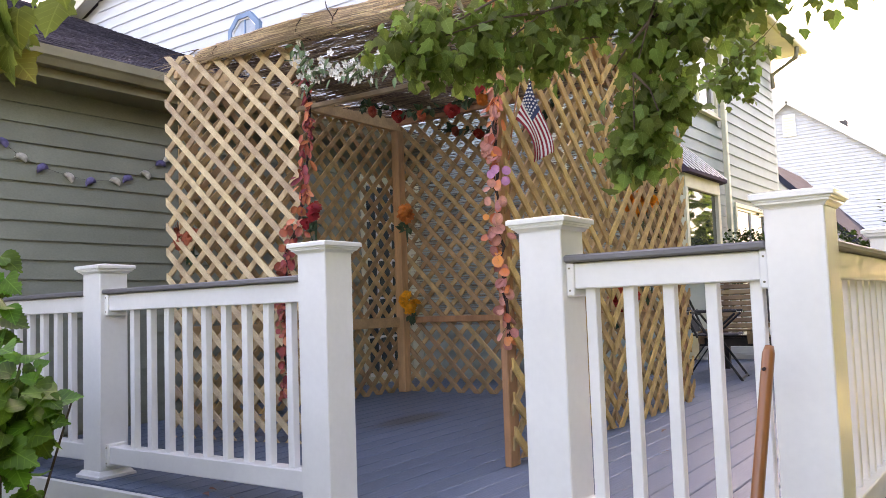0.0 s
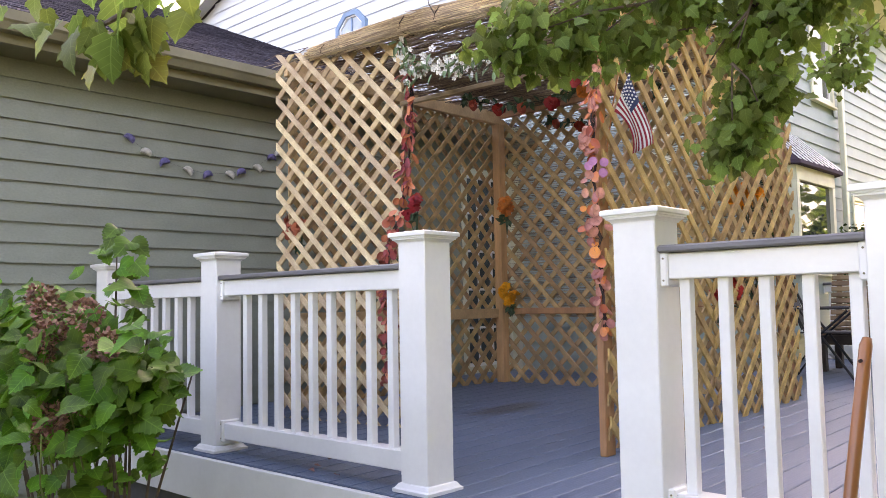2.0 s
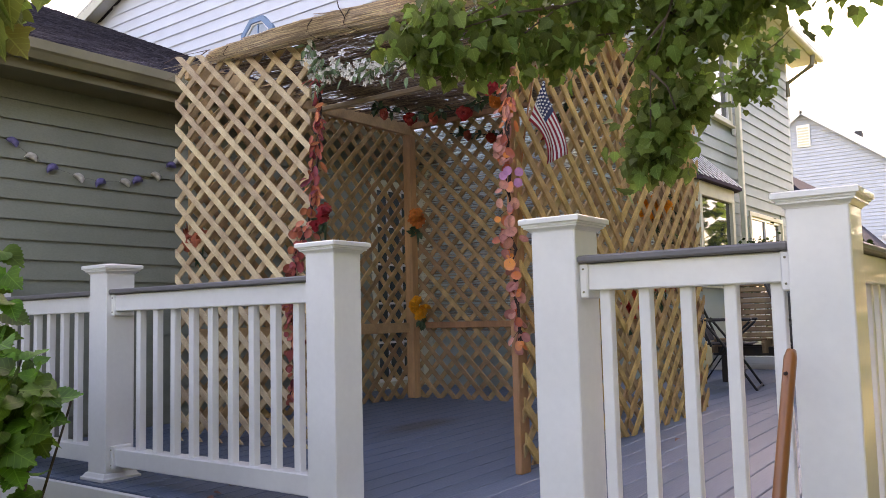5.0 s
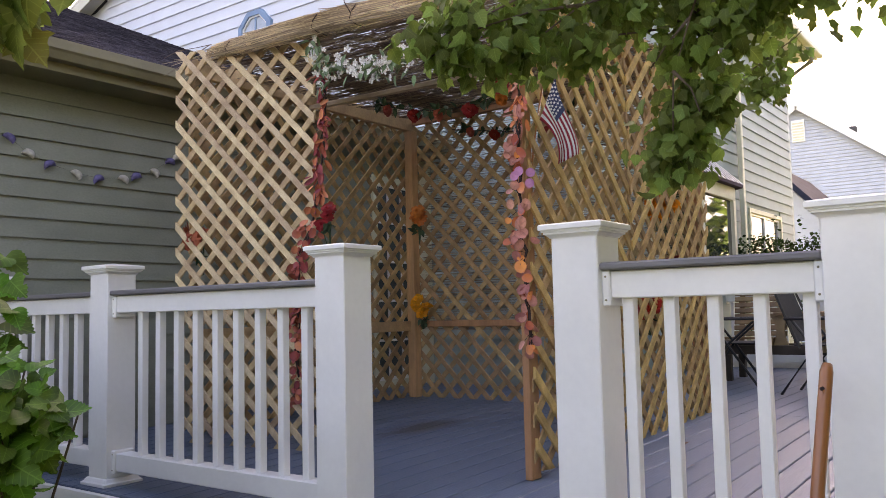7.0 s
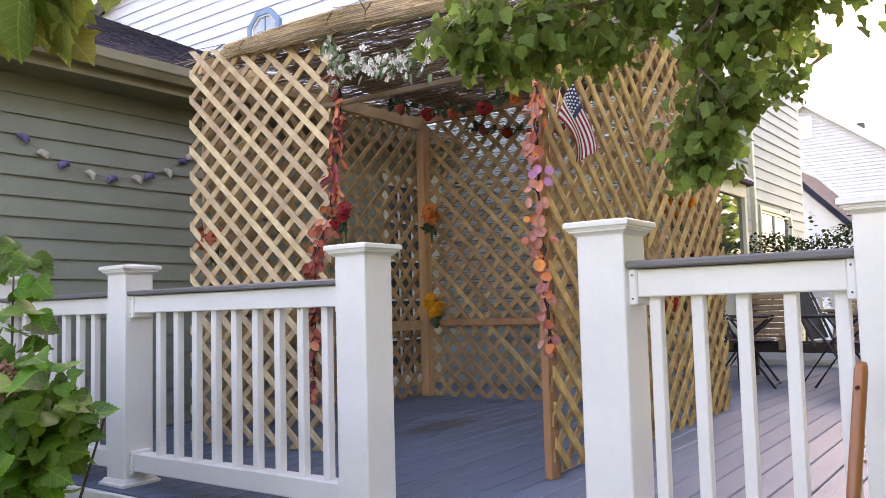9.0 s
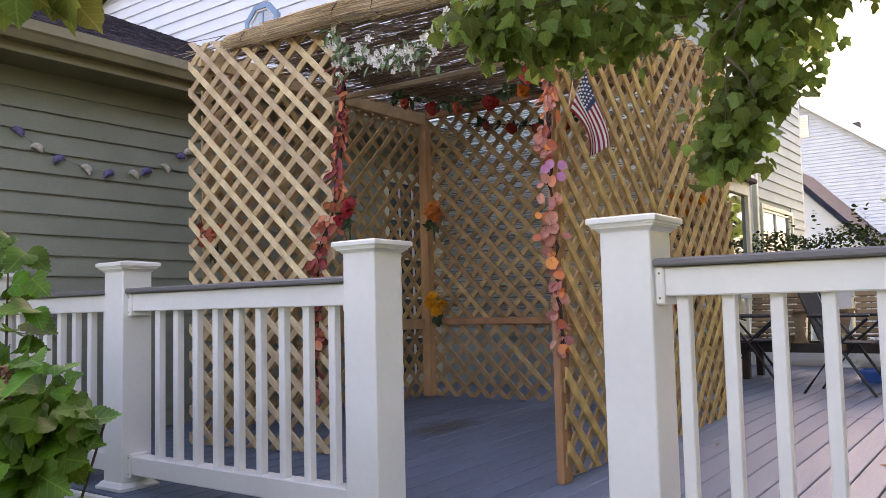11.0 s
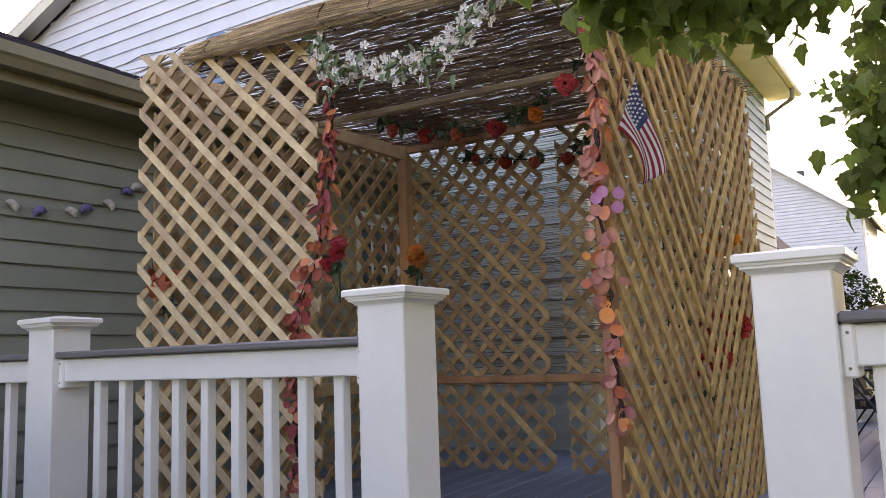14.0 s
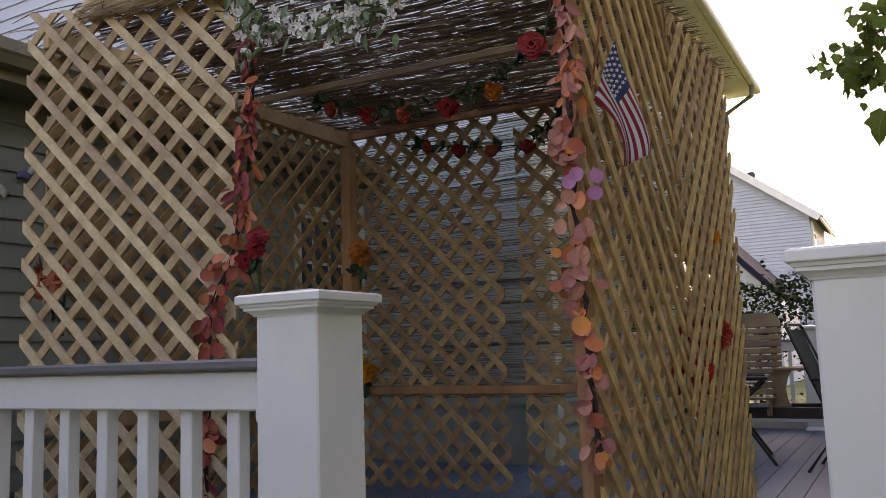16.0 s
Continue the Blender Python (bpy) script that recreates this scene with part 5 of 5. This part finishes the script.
# ---------------------------------------------------------------- furniture on the far deck
def folding_chair(m, label):
    e = thing("folding_chair", label, "chair", group="folding chairs")
    e.matrix_basis = m
    for s in (-0.25, 0.25):
        part("leg", tube(bmesh.new(), [(s, -0.26, 0.0), (s, 0.02, 0.42), (s, 0.20, 0.66)], 0.012, 6), BLACK_METAL, e)
        part("leg", tube(bmesh.new(), [(s * 0.92, 0.30, 0.0), (s * 0.92, 0.0, 0.42), (s * 0.92, -0.22, 0.62)], 0.012, 6), BLACK_METAL, e)
        part("back_tube", tube(bmesh.new(), [(s, 0.12, 0.40), (s, 0.26, 0.75), (s * 0.98, 0.36, 1.00), (s * 0.8, 0.37, 1.03)], 0.012, 6), BLACK_METAL, e)
        part("armrest", boxed((s - 0.025, -0.24, 0.63), (s + 0.025, 0.24, 0.655), 0.008), BLACK_METAL, e)
    part("foot_bar", tube(bmesh.new(), [(-0.25, -0.25, 0.02), (0.25, -0.25, 0.02)], 0.01, 6), BLACK_METAL, e)
    part("top_bar", tube(bmesh.new(), [(-0.2, 0.37, 1.03), (0.2, 0.37, 1.03)], 0.012, 6), BLACK_METAL, e)
    st = bmesh.new()
    box(st, (-0.23, -0.24, 0.415), (0.23, 0.18, 0.427), None, 0.003)
    part("seat", st, BLACK_MESH, e)
    bk = boxed((-0.23, 0, 0), (0.23, 0.010, 0.58), 0.003, Matrix.Translation((0, 0.16, 0.45)) @ Matrix.Rotation(-0.36, 4, "X"))
    part("backrest", bk, BLACK_MESH, e)
    return e


folding_chair(pose(1.06, 4.32, 0.02, 0, 0, 100), "black steel folding chair with a sling seat")
folding_chair(pose(1.92, 4.05, 0.02, 0, 0, 84), "black steel folding chair with a sling back")


def double_seat():
    """Two slatted seats joined by a small table, on one long base."""
    e = thing("wooden_double_seat", "weathered slatted wooden double seat joined by a small table", "garden seat", (1.5, 5.3, 0.02))
    for cx in (-0.5, 0.5):
        tilt = Matrix.Translation((cx, 0.16, 0.42)) @ Matrix.Rotation(-0.22, 4, "X")
        for i in range(10):
            part("slat", boxed((-0.27, -0.012, 0.02 + i * 0.062), (0.27, 0.012, 0.068 + i * 0.062), 0.004, tilt), TEAK, e)
        hb_ = bmesh.new()
        prism(hb_, [(-0.27, 0.64), (0.27, 0.64), (0.265, 0.70), (0.23, 0.755), (0.17, 0.77), (-0.17, 0.77), (-0.23, 0.755), (-0.265, 0.70)], 0.026, tilt @ Matrix.Translation((0, -0.013, 0)))
        part("head_board", hb_, TEAK, e, "rounded wooden head board")
        for s_ in (-0.2, 0.2):
            part("back_stile", boxed((s_ - 0.025, 0.014, -0.1), (s_ + 0.025, 0.045, 0.66), 0.003, tilt), TEAK, e)
            sd_ = bmesh.new()
            prism(sd_, [(-0.42, 0.30), (0.22, 0.27), (0.24, 0.36), (0.10, 0.40), (-0.10, 0.41), (-0.30, 0.44), (-0.40, 0.46), (-0.45, 0.40)], 0.03, Matrix.Translation((cx + s_ * 1.25 - 0.015, 0, 0)) @ Matrix.Rotation(radians(90), 4, "Z"))
            part("side_board", sd_, TEAK, e, "curved side board")
        for i in range(8):
            part("slat", boxed((cx - 0.26, -0.44 + i * 0.076, 0.43 - 0.004 * i), (cx + 0.26, -0.385 + i * 0.076, 0.45 - 0.004 * i), 0.004), TEAK, e)
    for i in range(5):
        part("table_slat", boxed((-0.25, -0.26 + i * 0.094, 0.66), (0.25, -0.175 + i * 0.094, 0.685), 0.004), TEAK, e)
    for s_ in (-0.2, 0.2):
        lg = bmesh.new()
        prism(lg, [(-0.07, 0.36), (0.07, 0.36), (0.05, 0.42), (0.035, 0.5), (0.06, 0.60), (0.09, 0.658), (-0.09, 0.658), (-0.06, 0.60), (-0.035, 0.5), (-0.05, 0.42)], 0.03, Matrix.Translation((s_ - 0.0, -0.22, 0)))
        part("table_support", lg, TEAK, e, "shaped wooden table support")
    for y in (-0.30, 0.18):
        part("base_rail", boxed((-0.82, y - 0.025, 0.27), (0.82, y + 0.025, 0.36), 0.004), TEAK_DARK, e, "dark base rail")
        for x in (-0.7, 0.7):
            part("leg", boxed((x - 0.035, y - 0.035, 0.0), (x + 0.035, y + 0.035, 0.27), 0.004), TEAK_DARK, e)
    return e


double_seat()
bl = thing("plastic_tub", "blue plastic tub standing on the deck", "tub", (1.95, 5.05, 0.02))
part("body", lathe_square(bmesh.new(), [(0.10, 0.0), (0.13, 0.10), (0.14, 0.10), (0.14, 0.12), (0.125, 0.12), (0.095, 0.015)]), BLUE_PLASTIC, bl)
gl = thing("plastic_bin", "lime green plastic bin on the deck", "bin", (2.25, 4.95, 0.02))
part("body", lathe_square(bmesh.new(), [(0.12, 0.0), (0.15, 0.36), (0.16, 0.36), (0.16, 0.385), (0.14, 0.385), (0.11, 0.015)]), GREEN_PLASTIC, gl)

# ---------------------------------------------------------------- unseen tree rows, added to block sky and fill reflections
def tree_row(label, a, b, height, seed, n):
    r = random.Random(seed)
    e = thing("unseen_tree_screen", label, "trees", (a[0], a[1], -0.72), "garden trees")
    A, B = Vector((*a, 0)), Vector((*b, 0))
    side = (B - A).normalized().cross(Vector((0, 0, 1)))
    bm = bmesh.new()
    for k in range(n):
        t = r.random()
        top = height * (0.75 + 0.25 * math.sin(9 * t + seed) * math.sin(23 * t))
        z = top * r.random() ** 0.8
        p = (B - A) * t + side * r.gauss(0, 0.7) + Vector((0, 0, z))
        ovate(bm, aim(p, (r.gauss(0, 1), r.gauss(0, 1), r.gauss(-0.2, 0.6)), r.gauss(0, 1)), r.uniform(0.2, 0.42), 0.2)
    q = part("leaves", bm, LEAF, e)
    q["kind"] = "stuff"
    m = max(3, int((B - A).length / 2.5))
    for k in range(m):
        p = (B - A) * ((k + 0.5) / m)
        part("trunk", tube(bmesh.new(), [p, p + Vector((0.1, 0.05, height * 0.4)), p + Vector((0.0, 0.1, height * 0.75))], [0.16, 0.11, 0.03], 7), BARK, e)
    return e


tree_row("unseen leafy tree row added behind the path to block low sky", (-9.0, -7.5), (10.0, -7.5), 2.4, 71, 4500)
tree_row("unseen leafy tree row added beside the lawn to block sky and bounce green light", (8.2, -7.5), (8.2, 13.0), 8.5, 72, 15000)

tree_row("unseen leafy tree row added beyond the deck for the panes to mirror", (3.4, 18.5), (11.0, 15.0), 11.0, 73, 3800)

# ---------------------------------------------------------------- hedge and far houses
hg = random.Random(61)
hb = bmesh.new()
for k in range(13000):
    x = hg.uniform(-0.4, 5.5)
    top = 1.62 + 0.12 * math.sin(2.1 * x) + 0.10 * math.sin(5.3 * x + 1)
    z = top - abs(hg.gauss(0, 0.55))
    y = 8.6 + hg.gauss(0, 0.3)
    if z < -0.6:
        continue
    ovate(hb, aim((x, y, z), (hg.gauss(0, 0.7), hg.gauss(-0.5, 0.6), hg.gauss(0.2, 0.5)), hg.gauss(0, 0.6)), hg.uniform(0.03, 0.065), 0.2)
for k in range(9):
    x = hg.uniform(0.2, 3.5)
    for j in range(9):
        ovate(hb, aim((x + hg.gauss(0, 0.03), 8.5 + hg.gauss(0, 0.03), 1.6 + j * 0.05), (hg.gauss(0, 1), hg.gauss(-0.5, 0.5), 0.4), 0), 0.07, 0.2)
hedge = thing("hedge", "dense dark green hedge behind the deck", "hedge", (2, 8.6, -0.72))
q = part("leaves", hb, HEDGE_LEAF)
q["kind"] = "stuff"
q.parent = hedge
q.matrix_parent_inverse = Matrix.Translation((-2, -8.6, 0.72))
for k in range(10):
    x = 0.0 + k * 0.55
    tw = part("stem", tube(bmesh.new(), [(x, 8.6, -0.75), (x + 0.05, 8.6, 0.4), (x + 0.1, 8.6, 1.3)], [0.03, 0.02, 0.008], 6), BARK, hedge)
    tw.matrix_parent_inverse = Matrix.Translation((-2, -8.6, 0.72))


def far_house():
    e = thing("neighbour_house", "white-sided neighbouring house with a gable and grey roof", "house", (-7.35, 45, -0.72))
    hw, wall, peak, dep = 5.5, 8.35, 12.45, 9.0
    b = bmesh.new()
    prism(b, [(-hw - 4, 0), (hw, 0), (hw, wall), (0, peak), (-hw - 4, wall - 2.4)], dep, Matrix.Identity(4))
    w = part("wall", b, WHITE_SIDING, e)
    n = 62
    for i in range(n):
        z = 0.6 + i * 0.19
        lim = hw if z < wall else hw * (peak - z) / (peak - wall)
        if lim < 0.3:
            break
        bb = bmesh.new()
        vs = [bb.verts.new(v) for v in ((-lim if z > wall else -hw - 3.5, -0.05, z), (lim, -0.05, z), (lim, 0.0, z + 0.18), (-lim if z > wall else -hw - 3.5, 0.0, z + 0.18), (-lim if z > wall else -hw - 3.5, 0.0, z), (lim, 0.0, z))]
        bb.faces.new((vs[0], vs[1], vs[2], vs[3]))
        bb.faces.new((vs[0], vs[4], vs[5], vs[1]))
        part("lap_board", bb, WHITE_SIDING, e)
    L = math.hypot(hw + 0.5, (peak - wall) * (hw + 0.5) / hw)
    a = math.atan2(peak - wall, hw)
    for s in (1, -1):
        m = Matrix.Translation((0, 0, peak)) @ (Matrix.Rotation(a, 4, "Y") if s > 0 else Matrix.Rotation(math.pi - a, 4, "Y"))
        z0, z1 = (0.0, 0.22) if s > 0 else (-0.22, 0.0)
        rf = part("roof", boxed((0, -0.35, z0), (L, dep + 0.3, z1), 0, m), SHINGLE, e, "grey shingle roof")
        part("rake_board", boxed((0, -0.42, z0 - 0.15 if s > 0 else z0), (L, -0.352, z1 + 0.02 if s > 0 else z1 + 0.15), 0, m), VINYL, rf)
    part("gutter", boxed((hw + 0.5, -0.3, wall - 0.45), (hw + 0.65, dep, wall - 0.3), 0.03), VINYL, e)
    v = part("gable_vent", boxed((-0.35, -0.12, peak - 2.0), (0.35, -0.055, peak - 0.75), 0.01), VINYL, e, "louvred gable vent")
    for k in range(7):
        part("louvre", boxed((-0.29, -0.15, peak - 1.92 + k * 0.155), (0.29, -0.125, peak - 1.84 + k * 0.155), 0), TRIM, v)
    st = part("roof_vent", boxed((2.45, 0.5, peak - 1.85), (2.85, 0.9, peak - 1.38), 0.05), SHADE_VENT_DARK, e, "dark roof vent")
    wdw = part("window", boxed((hw, 1.2, wall - 2.6), (hw + 0.04, 2.4, wall - 1.0), 0), GLASS, e)
    part("frame", boxed((hw, 1.1, wall - 0.98), (hw + 0.08, 2.5, wall - 0.88), 0), VINYL, wdw)
    part("frame", boxed((hw, 1.1, wall - 2.72), (hw + 0.08, 2.5, wall - 2.62), 0), VINYL, wdw)
    part("downpipe", boxed((hw + 0.02, 0.3, 0), (hw + 0.14, 0.42, wall - 0.4), 0.02), VINYL, e)
    return e


far_house()
gar = thing("neighbour_garage", "white garage with a dark sloping shingle roof", "house", (-5.2, 30, -0.72))
gb = bmesh.new()
prism(gb, [(-5, 0), (3.4, 0), (3.4, 3.2), (0.0, 6.75), (-5, 1.5)], 6, Matrix.Identity(4))
part("wall", gb, WHITE_SIDING, gar)
for s in (1, -1):
    a = math.atan(1.05)
    m = Matrix.Translation((0, 0, 6.83)) @ (Matrix.Rotation(a, 4, "Y") if s > 0 else Matrix.Rotation(math.pi - a, 4, "Y"))
    part("roof", boxed((0, -0.4, 0.0 if s > 0 else -0.2), (5.0 if s > 0 else 6.8, 6.4, 0.2 if s > 0 else 0.0), 0, m), SLATE, gar, "dark blue-grey shingle roof")
